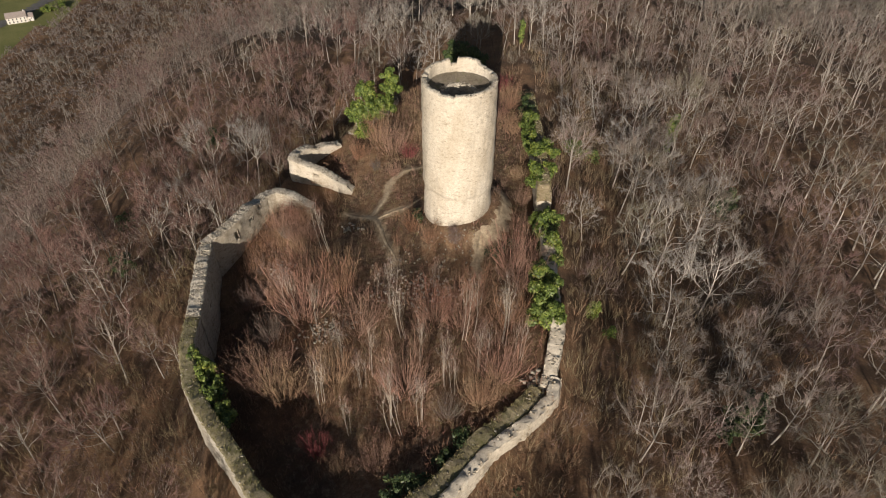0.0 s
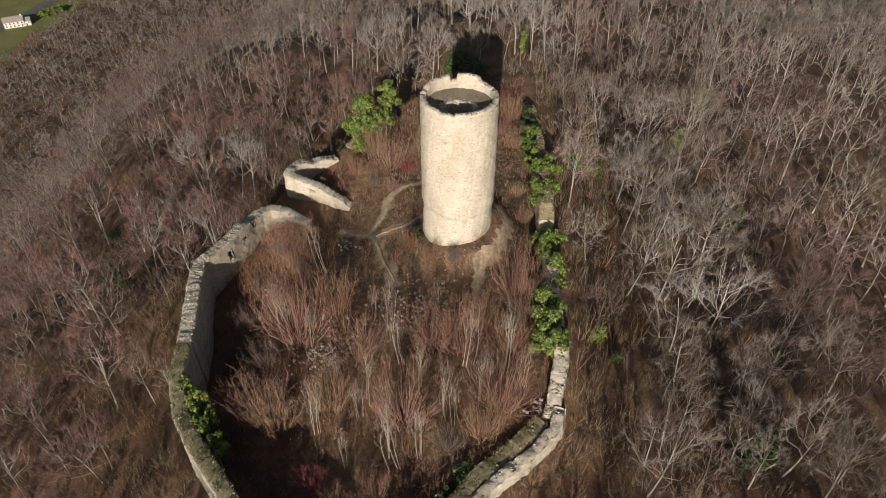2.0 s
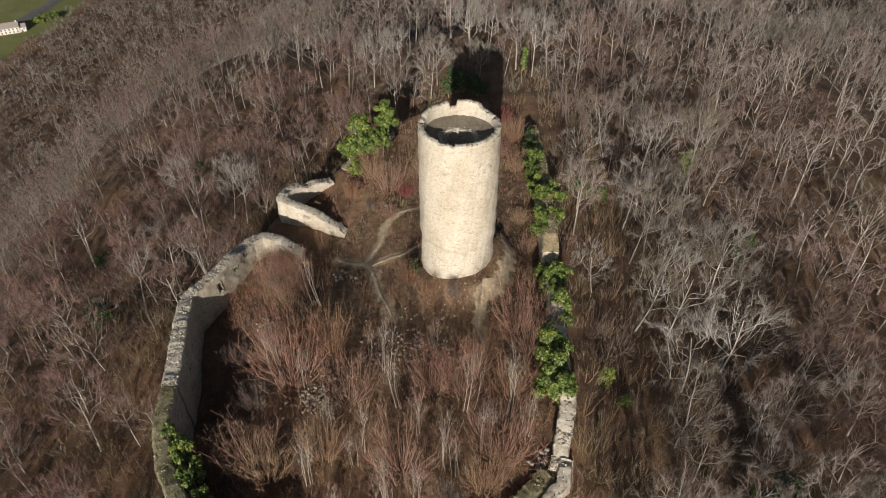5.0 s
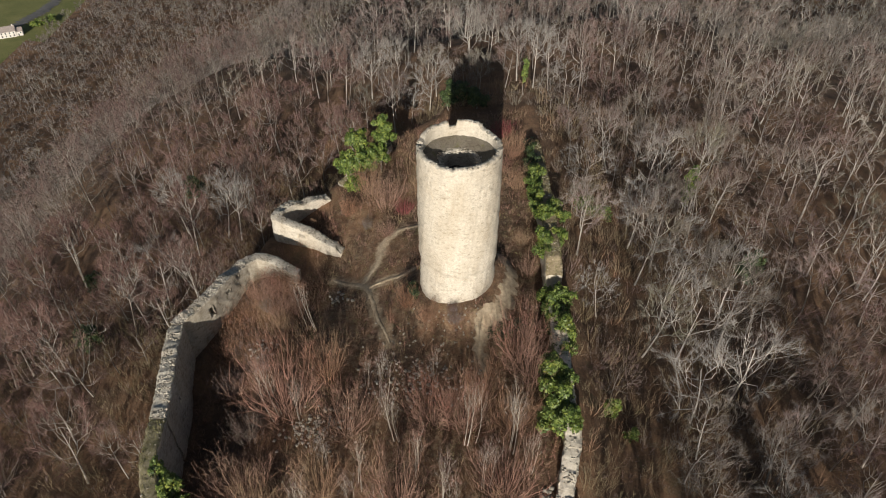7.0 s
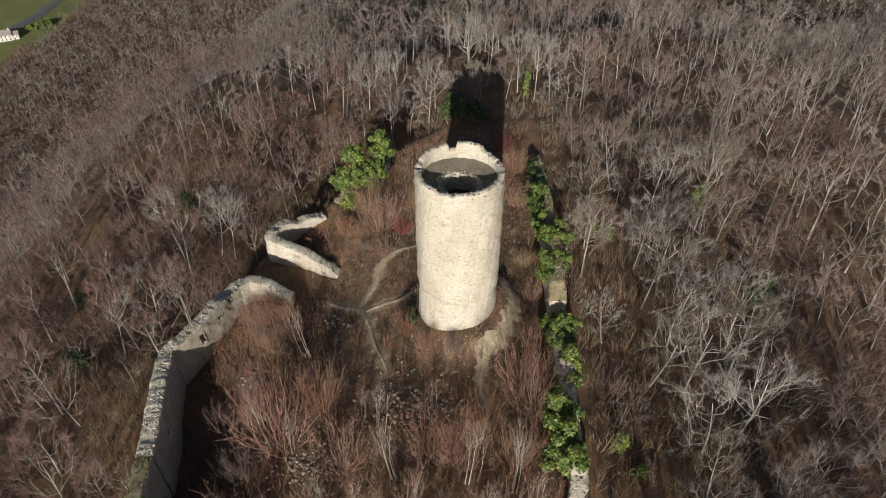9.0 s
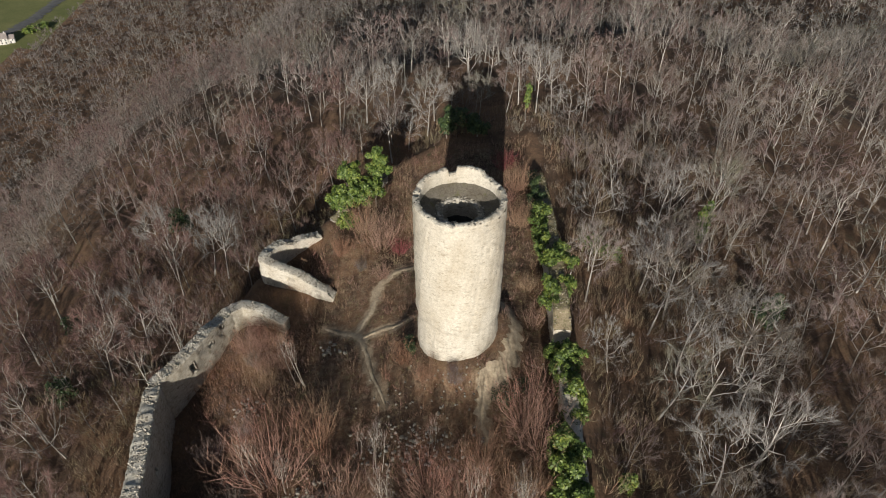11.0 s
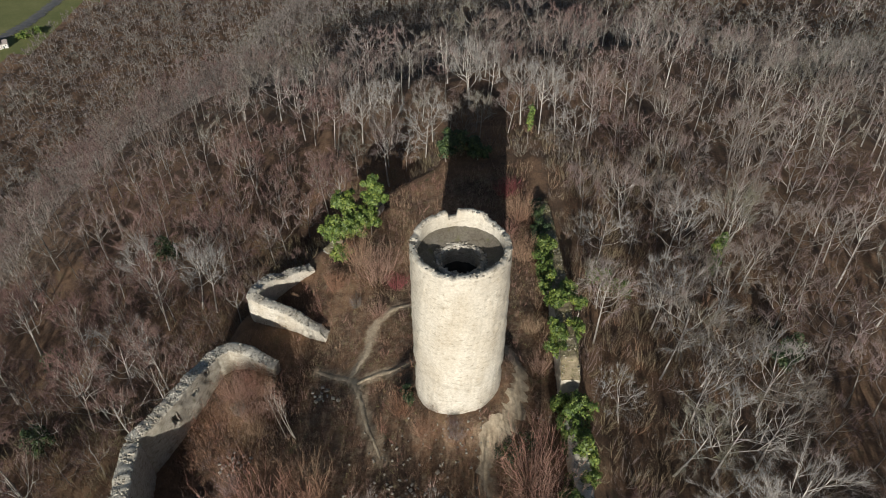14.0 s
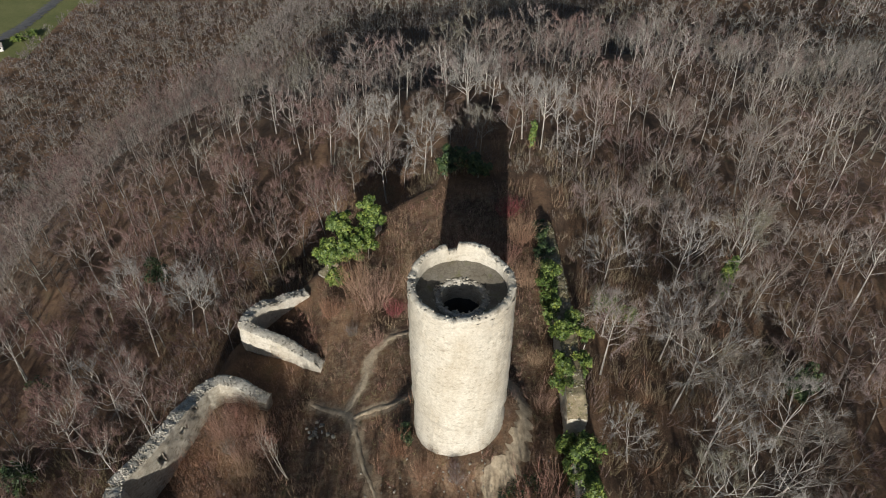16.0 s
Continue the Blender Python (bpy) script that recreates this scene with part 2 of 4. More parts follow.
M_IVY_DARK = leaf_material("dark evergreen leaves", (0.018, 0.035, 0.014), (0.045, 0.075, 0.026), (0.085, 0.12, 0.04))
M_FIELD = plain_noise("meadow grass", [(0.3, (0.12, 0.135, 0.035)), (0.6, (0.19, 0.19, 0.06)), (0.8, (0.25, 0.225, 0.09))], 0.05, 1.0, 6, 2)
M_ROAD = plain_noise("asphalt", [(0.3, (0.09, 0.09, 0.09)), (0.7, (0.14, 0.135, 0.13))], 0.3, 0.9)
M_RENDER = plain_noise("cream house render", [(0.3, (0.60, 0.56, 0.50)), (0.7, (0.76, 0.73, 0.68))], 0.5, 0.9)
M_TILE = plain_noise("weathered roof tiles", [(0.3, (0.22, 0.18, 0.16)), (0.7, (0.38, 0.33, 0.30))], 1.2, 0.9)
M_DARK = plain_noise("dark window glass", [(0.3, (0.03, 0.03, 0.035)), (0.7, (0.06, 0.06, 0.07))], 1.0, 0.3)
# the shade deep in the tower's opening, painted as near-black stone
M_VOID = plain_noise("shade-dark inner masonry", [(0.3, (0.05, 0.045, 0.04)), (0.7, (0.11, 0.10, 0.085))], 1.0, 1.0)


# ---------------------------------------------------------------- mesh helpers
def mesh_from(name, verts, faces, mats, index=None):
    """A mesh from arrays of triangles (n, 3) or quads (n, 4)."""
    verts, faces = np.asarray(verts, np.float32), np.asarray(faces, np.int32)
    me = bpy.data.meshes.new(name)
    k = faces.shape[1]
    me.vertices.add(len(verts))
    me.vertices.foreach_set("co", verts.ravel())
    me.loops.add(faces.size)
    me.loops.foreach_set("vertex_index", faces.ravel())
    me.polygons.add(len(faces))
    me.polygons.foreach_set("loop_start", np.arange(len(faces), dtype=np.int32) * k)
    for m in mats:
        me.materials.append(m)
    if index is not None:
        me.polygons.foreach_set("material_index", np.asarray(index, np.int32))
    me.update(calc_edges=True)
    return me


def smooth(me):
    me.polygons.foreach_set("use_smooth", np.ones(len(me.polygons), bool))
    return me


def child(name, me, parent, label=""):
    ob = new(name, me)
    ob.parent = parent
    return tagged(ob, label)


def part(name, bm, material, parent, label=""):
    me = bpy.data.meshes.new(name)
    bm.to_mesh(me)
    bm.free()
    me.materials.append(material)
    return child(name, me, parent, label)


def box(bm, x0, x1, y0, y1, z0, z1):
    v = [bm.verts.new(p) for p in ((x0, y0, z0), (x1, y0, z0), (x1, y1, z0), (x0, y1, z0), (x0, y0, z1), (x1, y0, z1), (x1, y1, z1), (x0, y1, z1))]
    for q in ((0, 3, 2, 1), (4, 5, 6, 7), (0, 1, 5, 4), (1, 2, 6, 5), (2, 3, 7, 6), (3, 0, 4, 7)):
        bm.faces.new([v[i] for i in q])
    return bm


def rumple(v, scale, amount, seed=0.0):
    """Cheap smooth noise offset for arrays of points."""
    v = np.asarray(v, float)
    o = np.zeros_like(v)
    for k in range(3):
        for j, (f, a) in enumerate(((1.0, 0.5), (2.17, 0.3), (4.9, 0.22))):
            ph = seed + 1.7 * k + 3.1 * j
            o[:, k] += a * np.sin(f * scale * (v[:, 0] * 0.83 + v[:, 1] * (0.61 - 0.2 * k) + v[:, 2] * 0.57) + ph) * np.cos(f * scale * (v[:, 1] * 0.77 - v[:, 0] * (0.45 + 0.1 * k) + v[:, 2] * 0.69) + 2.3 * ph)
    return v + amount * o


def stones_on(rng, centres, sizes):
    """Many small rough blocks, joined: eight bent corners each."""
    n = len(centres)
    corner = np.array([(x, y, z) for z in (-1, 1) for y in (-1, 1) for x in (-1, 1)], float) * 0.5
    v = corner[None] * rng.uniform(0.65, 1.2, (n, 8, 3)) * np.asarray(sizes)[:, None, :]
    a = rng.uniform(0, 6.28, n)
    c, s = np.cos(a)[:, None], np.sin(a)[:, None]
    v = np.stack([v[:, :, 0] * c - v[:, :, 1] * s, v[:, :, 0] * s + v[:, :, 1] * c, v[:, :, 2]], -1) + np.asarray(centres)[:, None]
    q = np.array([(0, 2, 3, 1), (4, 5, 7, 6), (0, 1, 5, 4), (1, 3, 7, 5), (3, 2, 6, 7), (2, 0, 4, 6)])
    f = (q[None] + 8 * np.arange(n)[:, None, None]).reshape(-1, 4)
    return v.reshape(-1, 3), f


# ---------------------------------------------------------------- the hill
# plan of the walled court, clockwise from the south point
COURT = [(-8.0, 26.5), (-17.0, 31.8), (-20.0, 36.0), (-24.0, 40.8), (-26.6, 44.6), (-28.2, 49.0), (-28.8, 54.0), (-29.8, 60.0), (-31.0, 67.3),
         (-27.9, 73.8), (-26.3, 79.6), (-24.2, 88.8), (-16.5, 98.5), (-8.5, 111.5), (2.0, 116.0), (14.5, 115.0), (13.8, 85.0), (13.2, 70.0), (12.6, 50.0), (10.4, 43.0), (4.1, 36.3), (0.6, 31.5)]


def court_distance(x, y):
    """Signed distance to the court's outline, negative inside."""
    d = np.full(np.shape(x), 1e9)
    inside = np.zeros(np.shape(x), bool)
    for (ax, ay), (bx, by) in zip(COURT, COURT[1:] + COURT[:1]):
        ex, ey = bx - ax, by - ay
        t = np.clip(((x - ax) * ex + (y - ay) * ey) / (ex * ex + ey * ey), 0, 1)
        d = np.minimum(d, np.hypot(x - ax - t * ex, y - ay - t * ey))
        if ay != by:
            inside ^= ((ay > y) != (by > y)) & (x < ax + (y - ay) * ex / ey)
    return np.where(inside, -d, d)


def ease(t):
    t = np.clip(t, 0, 1)
    return t * t * (3 - 2 * t)


def valley_side(x, y):
    """Metres beyond the edge of the woods, on the meadow floor of the valley."""
    return -(x + 284) * 0.985 + (y - 448) * 0.12


def height(x, y):
    """The ground: a ridge-top platform, falling away to a valley in the north-west."""
    x, y = np.asarray(x, float), np.asarray(y, float)
    d = court_distance(x, y)
    z = -3.3 + 0.165 * np.clip(x, -32, 15)
    z = z - 1.8 * np.exp(-((x + 14) / 6) ** 2 - ((y - 81) / 8) ** 2) - 1.3 * np.exp(-((x + 4) / 6) ** 2 - ((y - 92) / 7) ** 2)
    z = z + 1.7 * np.exp(-((x + 21.5) / 3.6) ** 2 - ((y - 76.6) / 3.2) ** 2)                     # bramble mound inside the west wall
    z = z - 1.0 * np.exp(-((x + 18.5) / 2.8) ** 2 - ((y - 90.6) / 2.6) ** 2)
    z = z - 1.6 * ease((-x - 19) / 8) * ease((70 - y) / 12)          # sunken strip below the west wall
    z = z - 2.6 * ease((d - 0.3) / (5 + 14 * ease((y - 104) / 6) * ease((x + 6) / 6)))
    z = z - 3.2 * ease((y - 104) / 6) * ease((2 - x) / 8) * ease((d - 0.3) / 5) * (1 - 0.8 * ease((d - 9) / 12))      # ditch on the north side
    z = z - 3.0 * ease((y - 74) / 8) * ease((-x - 12) / 8) * ease((d - 0.3) / 6)                  # steep scarp in the north-west
    west = np.clip(-x - 32, 0, None)
    z = z - 0.24 * west - 0.0004 * np.minimum(west, 150) ** 2
    east = np.clip(x - 16, 0, None)
    z = z - 0.21 * east
    north = np.clip(y - 150, 0, None)
    z = z - north * (0.10 + 0.10 * ease((-x - 40) / 130))
    brow = np.hypot(np.clip(-x - 40, 0, None), 0.8 * np.clip(y - 119 - 24 * ease(np.abs(x - 5) / 60) - 0.12 * np.clip(x - 15, 0, None), 0, None))
    z = z - (46 + 18 * ease((x + 60) / 50)) * ease((brow - 25) / 84) * ease((190 - x) / 120)      # the hill's shoulder, falling steeply to the west and north
    z = z + 2.3 * (1 - ease((np.hypot(x - 1.93, y - 73.04) - 4.6) / 4.5))                                 # mound under the tower
    z = z - 0.25 * np.clip(26 - y, 0, None)
    z = z + 0.35 * np.sin(x * 0.21 + 1) * np.cos(y * 0.17) + 0.16 * np.sin(x * 0.7) * np.sin(y * 0.63 + 2) + ease(d / 30) * (1.2 * np.sin(x * 0.05 + y * 0.03) + 0.8 * np.cos(y * 0.08 - x * 0.04))
    z = np.maximum(z, -147)
    flat = -143 + 0.5 * np.sin(x * 0.02) * np.cos(y * 0.017)
    return z + (flat - z) * ease((valley_side(x, y) + 25) / 35)


def steps(*spans):
    out = []
    for a, b, s in spans:
        out += list(np.arange(a, b, s))
    return np.array(out + [spans[-1][1]])


gx = steps((-3000, -600, 200), (-600, -120, 12), (-120, -40, 4), (-40, -33, 1.0), (-33, 17, 0.7), (17, 30, 1.3), (30, 120, 4), (120, 600, 20), (600, 3000, 200))
gy = steps((-1500, -100, 200), (-100, 20, 6), (20, 56, 1.0), (56, 94, 0.7), (94, 125, 1.0), (125, 240, 4), (240, 700, 12), (700, 3000, 200))
GX, GY = np.meshgrid(gx, gy)
gv = np.stack([GX, GY, height(GX, GY)], -1).reshape(-1, 3)
ix = np.arange(len(gx) * len(gy)).reshape(len(gy), len(gx))
gf = np.stack([ix[:-1, :-1], ix[:-1, 1:], ix[1:, 1:], ix[1:, :-1]], -1).reshape(-1, 4)
fc = gv[gf].mean(1)
field = valley_side(fc[:, 0], fc[:, 1]) > 0
PATHS = ([(4.8, 60.0), (4.1, 63.5), (5.2, 66.5), (7.5, 69.4), (8.3, 72.2), (8.5, 74.6), (7.4, 77.8), (5.2, 80.0)], [(-14.5, 80.0), (-12.0, 78.8), (-10.2, 77.8), (-9.0, 75.0), (-7.8, 70.5), (-6.0, 66.0)],
         [(-10.4, 78.2), (-8.6, 81.5), (-8.0, 85.2), (-5.8, 88.0), (-2.5, 89.2)], [(-9.4, 77.0), (-7.0, 77.4), (-4.9, 77.4), (-2.8, 77.0)])


def path_clear(x, y):
    """Distance to the trodden paths."""
    d = np.full(np.shape(x), 99.0)
    for line in PATHS:
        for (ax, ay), (bx, by) in zip(line, line[1:]):
            ex, ey = bx - ax, by - ay
            t = np.clip(((x - ax) * ex + (y - ay) * ey) / (ex * ex + ey * ey), 0, 1)
            d = np.minimum(d, np.hypot(x - ax - t * ex, y - ay - t * ey))
    return d


ground_mesh = smooth(mesh_from("ground", gv, gf, [M_GROUND, M_FIELD], field))
worn = 0.74 * (1 - ease((path_clear(gv[:, 0], gv[:, 1]) - 0.3) / 0.7))
worn = np.maximum(worn, 0.52 * np.exp(-(((gv[:, 0] - 4.0) / 1.4) ** 2 + ((gv[:, 1] - 66.6) / 1.3) ** 2)))
worn = np.maximum(worn, 0.26 * np.exp(-(((gv[:, 0] + 10) / 4) ** 2 + ((gv[:, 1] - 79) / 6) ** 2)))
worn = np.maximum(worn, 0.30 * np.exp(-(((gv[:, 0] + 13) / 1.2) ** 2 + ((gv[:, 1] - 64) / 6) ** 2)))
worn = np.maximum(worn, 0.29 * (court_distance(gv[:, 0], gv[:, 1]) < -2) * ease((gv[:, 0] + 22) / 8))
ground_mesh.attributes.new("worn", "FLOAT", "POINT").data.foreach_set("value", worn.astype(np.float32))
ground = tagged(new("ground", ground_mesh), "wooded hilltop ground covered in brown leaf litter", "ground", kind="structure")


def ribbon_path(name, pts, widths, lift, material, label):
    """A strip of ground along a line, with ragged edges."""
    pts = np.array(pts, float)
    s = np.r_[0, np.cumsum(np.hypot(*np.diff(pts, axis=0).T))]
    n = max(4, int(s[-1] / 0.3))
    u = np.linspace(0, s[-1], n)
    c = np.stack([np.interp(u, s, pts[:, 0]), np.interp(u, s, pts[:, 1])], 1)
    for _ in range(6):
        c[1:-1] = (c[:-2] + 2 * c[1:-1] + c[2:]) / 4
    w = 1.25 * np.interp(u, s, widths)
    t = np.gradient(c, axis=0)
    t /= np.linalg.norm(t, axis=1)[:, None]
    nrm = np.stack([-t[:, 1], t[:, 0]], 1)
    rng = np.random.RandomState(len(pts) + n)
    cols = []
    for k, f in enumerate((-0.5, -0.2, 0.2, 0.5)):
        j = rng.uniform(-0.3, 0.3, n) if k in (0, 3) else 0
        q = c + nrm * (w * (f + j))[:, None]
        cols.append(np.column_stack([q, height(q[:, 0], q[:, 1]) + (lift if k in (1, 2) else lift * 0.3)]))
    v = np.stack(cols, 1).reshape(-1, 3)
    i = np.arange(n * 4).reshape(n, 4)
    f = np.stack([i[:-1, :-1], i[:-1, 1:], i[1:, 1:], i[1:, :-1]], -1).reshape(-1, 4)
    return tagged(new(name, smooth(mesh_from(name, v, f, [material]))), label, "path", kind="structure")


ribbon_path("footpath", [(4.8, 60.0), (4.1, 63.5), (5.2, 66.5), (7.5, 69.4), (8.3, 72.2), (8.5, 74.6), (7.4, 77.8), (5.2, 80.0)], [0.3, 0.9, 1.7, 1.5, 1.1, 1.0, 0.8, 0.4], 0.13, M_PATH, "pale trodden earth path round the tower")
ribbon_path("footpath", [(-14.5, 80.0), (-12.0, 78.8), (-10.2, 77.8), (-9.0, 75.0), (-7.8, 70.5), (-6.0, 66.0)], [0.3, 0.5, 0.7, 0.5, 0.35, 0.2], 0.10, M_PATH, "narrow trodden earth path through the brush")
ribbon_path("footpath", [(-10.4, 78.2), (-8.6, 81.5), (-8.0, 85.2), (-5.8, 88.0), (-2.5, 89.2)], [0.5, 0.6, 0.8, 0.6, 0.3], 0.11, M_PATH, "trodden earth path curving behind the tower")
ribbon_path("footpath", [(-9.4, 77.0), (-7.0, 77.4), (-4.9, 77.4), (-2.8, 77.0)], [0.4, 0.45, 0.4, 0.2], 0.12, M_PATH, "faint earth path leading to the tower foot")


# ---------------------------------------------------------------- the round tower
TX, TY, TR = 1.93, 73.04, 4.5


def lathe(profile, n=120, wob=0.05, seed=0.0, top=None):
    """A ring of stone turned round the tower's axis: profile of (radius, height); top(angle) shifts points flagged by a third number."""
    a = np.arange(n) * 2 * math.pi / n
    v = []
    for r, z, *flag in profile:
        zz = np.full(n, z) + (top(a) * flag[0] if flag else 0)
        v.append(np.stack([TX + r * np.cos(a), TY + r * np.sin(a), zz], 1))
    v = rumple(np.concatenate(v), 1.9, wob, seed)
    k = len(profile)
    i = np.arange(n * k).reshape(k, n)
    j = np.roll(i, -1, 1)
    return v, np.stack([i[:-1], j[:-1], j[1:], i[1:]], -1).reshape(-1, 4)


def rim_top(a):
    """Broken parapet: higher at the back with a gap, small gaps elsewhere. Angles from east, anticlockwise."""
    deg = np.degrees(a) % 360
    rng = np.random.RandomState(5)
    rag = np.interp(deg, np.linspace(0, 360, 91), np.r_[rng.uniform(-0.07, 0.06, 90), 0])
    h = 0.62 * ease((deg - 48) / 14) * (deg < 92) + 0.42 * ((deg > 106) & (deg < 160)) * ease((165 - deg) / 25)
    h = h - 0.10 * ((deg >= 92) & (deg <= 106)) - 0.5 * ((deg > 172) & (deg < 177)) - 0.35 * ((deg > 20) & (deg < 24)) - 0.22 * ease((deg - 230) / 10) * (deg < 262)
    return h + rag


tower = tagged(new("round_tower"), "tall pale limestone round keep, roofless with a broken parapet", "tower")


def ledge_line(a):
    """The worn offset course wanders up and down round the tower."""
    return 0.20 * np.sin(2 * a + 1.0) + 0.13 * np.sin(5 * a + 0.4) + 0.08 * np.sin(11 * a + 2.0) + 0.05 * np.sin(23 * a)


rows = [(4.62, -4.2), (4.56, -3.2)] + [(4.52 - 0.02 * k, -2.6 + 0.3 * k) for k in range(5)] + [(4.44 - 0.004 * k, -1.1 + 0.3 * k) for k in range(13)]
rows += [(4.39, 2.85, 0.3), (4.38, 3.2, 0.6), (4.37, 3.55, 1.0), (4.38, 3.8, 1.0), (4.48, 3.98, 1.0), (4.54, 4.15, 1.0), (4.55, 4.45, 0.6), (4.55, 4.75, 0.3)]
rows += [(4.55 - 0.055 * k / 50, 5.0 + 0.255 * k) for k in range(50)] + [(4.49, 17.75)]
v, f = lathe(rows, 220, 0.085, 0.0, ledge_line)
v = v + np.random.RandomState(8).normal(0, 0.014, v.shape)
child("shaft", smooth(mesh_from("shaft", v, f, [M_TOWER])), tower)
v, f = lathe([(4.49, 17.75), (4.48, 18.1, 1.0), (4.36, 18.22, 1.0), (4.12, 18.24, 1.0), (3.9, 18.16, 1.0), (3.84, 17.95, 0.7), (3.84, 17.3), (3.84, 16.8)], 200, 0.07, 3.0, rim_top)
k = np.arange(len(f)) // 200
child("parapet", mesh_from("parapet", v, f, [M_TOWER, M_TOP], ((k >= 1) & (k <= 3)).astype(int)), tower, "broken stone parapet with grey weathered top")
v, f = lathe([(3.86, 17.15), (3.5, 17.0), (3.0, 16.75), (2.5, 16.45), (2.15, 16.3)], 96, 0.12, 1.0)
r_ = np.random.RandomState(9)


def ring_of_stones(name, n, r0, r1, z, lo, hi, material, label, top=None):
    """Small rough blocks bedded on a ring of masonry, joined."""
    a, r = r_.uniform(0, 2 * math.pi, n), r_.uniform(r0, r1, n)
    zz = z + (top(a) if top else 0) + r_.uniform(-0.06, 0.03, n)
    v, f = stones_on(r_, np.column_stack([TX + r * np.cos(a), TY + r * np.sin(a), zz]), r_.uniform(lo, hi, (n, 3)) * (1, 1, 0.35))
    tagged(child(name, mesh_from(name, v, f, [material]), tower, label), kind="stuff")


child("deck", smooth(mesh_from("deck", v, f, [M_DECK])), tower, "sunken earthy deck sloping to a round opening")
v, f = lathe([(2.35, 16.3), (2.2, 16.42), (2.0, 16.44), (1.85, 16.36), (1.8, 16.0), (1.78, 15.2), (1.75, 14.6), (1.75, 9.0), (0.05, 9.0)], 72, 0.14, 2.0)
k = np.arange(len(f)) // 72
child("well_opening", mesh_from("well_opening", v, f, [M_WALL, M_VOID], (k >= 6).astype(int)), tower, "stone-rimmed dark round opening")
ring_of_stones("rubble_capping", 420, 3.9, 4.42, 18.17, 0.1, 0.28, M_BLOCK, "rough grey rubble bedded on the parapet top", rim_top)
ring_of_stones("curb_rubble", 150, 1.75, 2.45, 16.42, 0.12, 0.34, M_STONE, "rough stones round the opening")


# ---------------------------------------------------------------- curtain walls
def frames_of(d, rng):
    d = d / np.linalg.norm(d, axis=1)[:, None]
    a = np.cross(d, rng.normal(size=d.shape))
    a /= np.linalg.norm(a, axis=1)[:, None]
    return a, np.cross(d, a)


def blades(base, tip, width, rng):
    """Thin tapering twigs, one triangle each."""
    a, _ = frames_of(tip - base, rng)
    w = a * (np.asarray(width) / 2)[:, None]
    v = np.stack([base - w, base + w, tip], 1).reshape(-1, 3)
    return v, np.arange(len(v)).reshape(-1, 3)


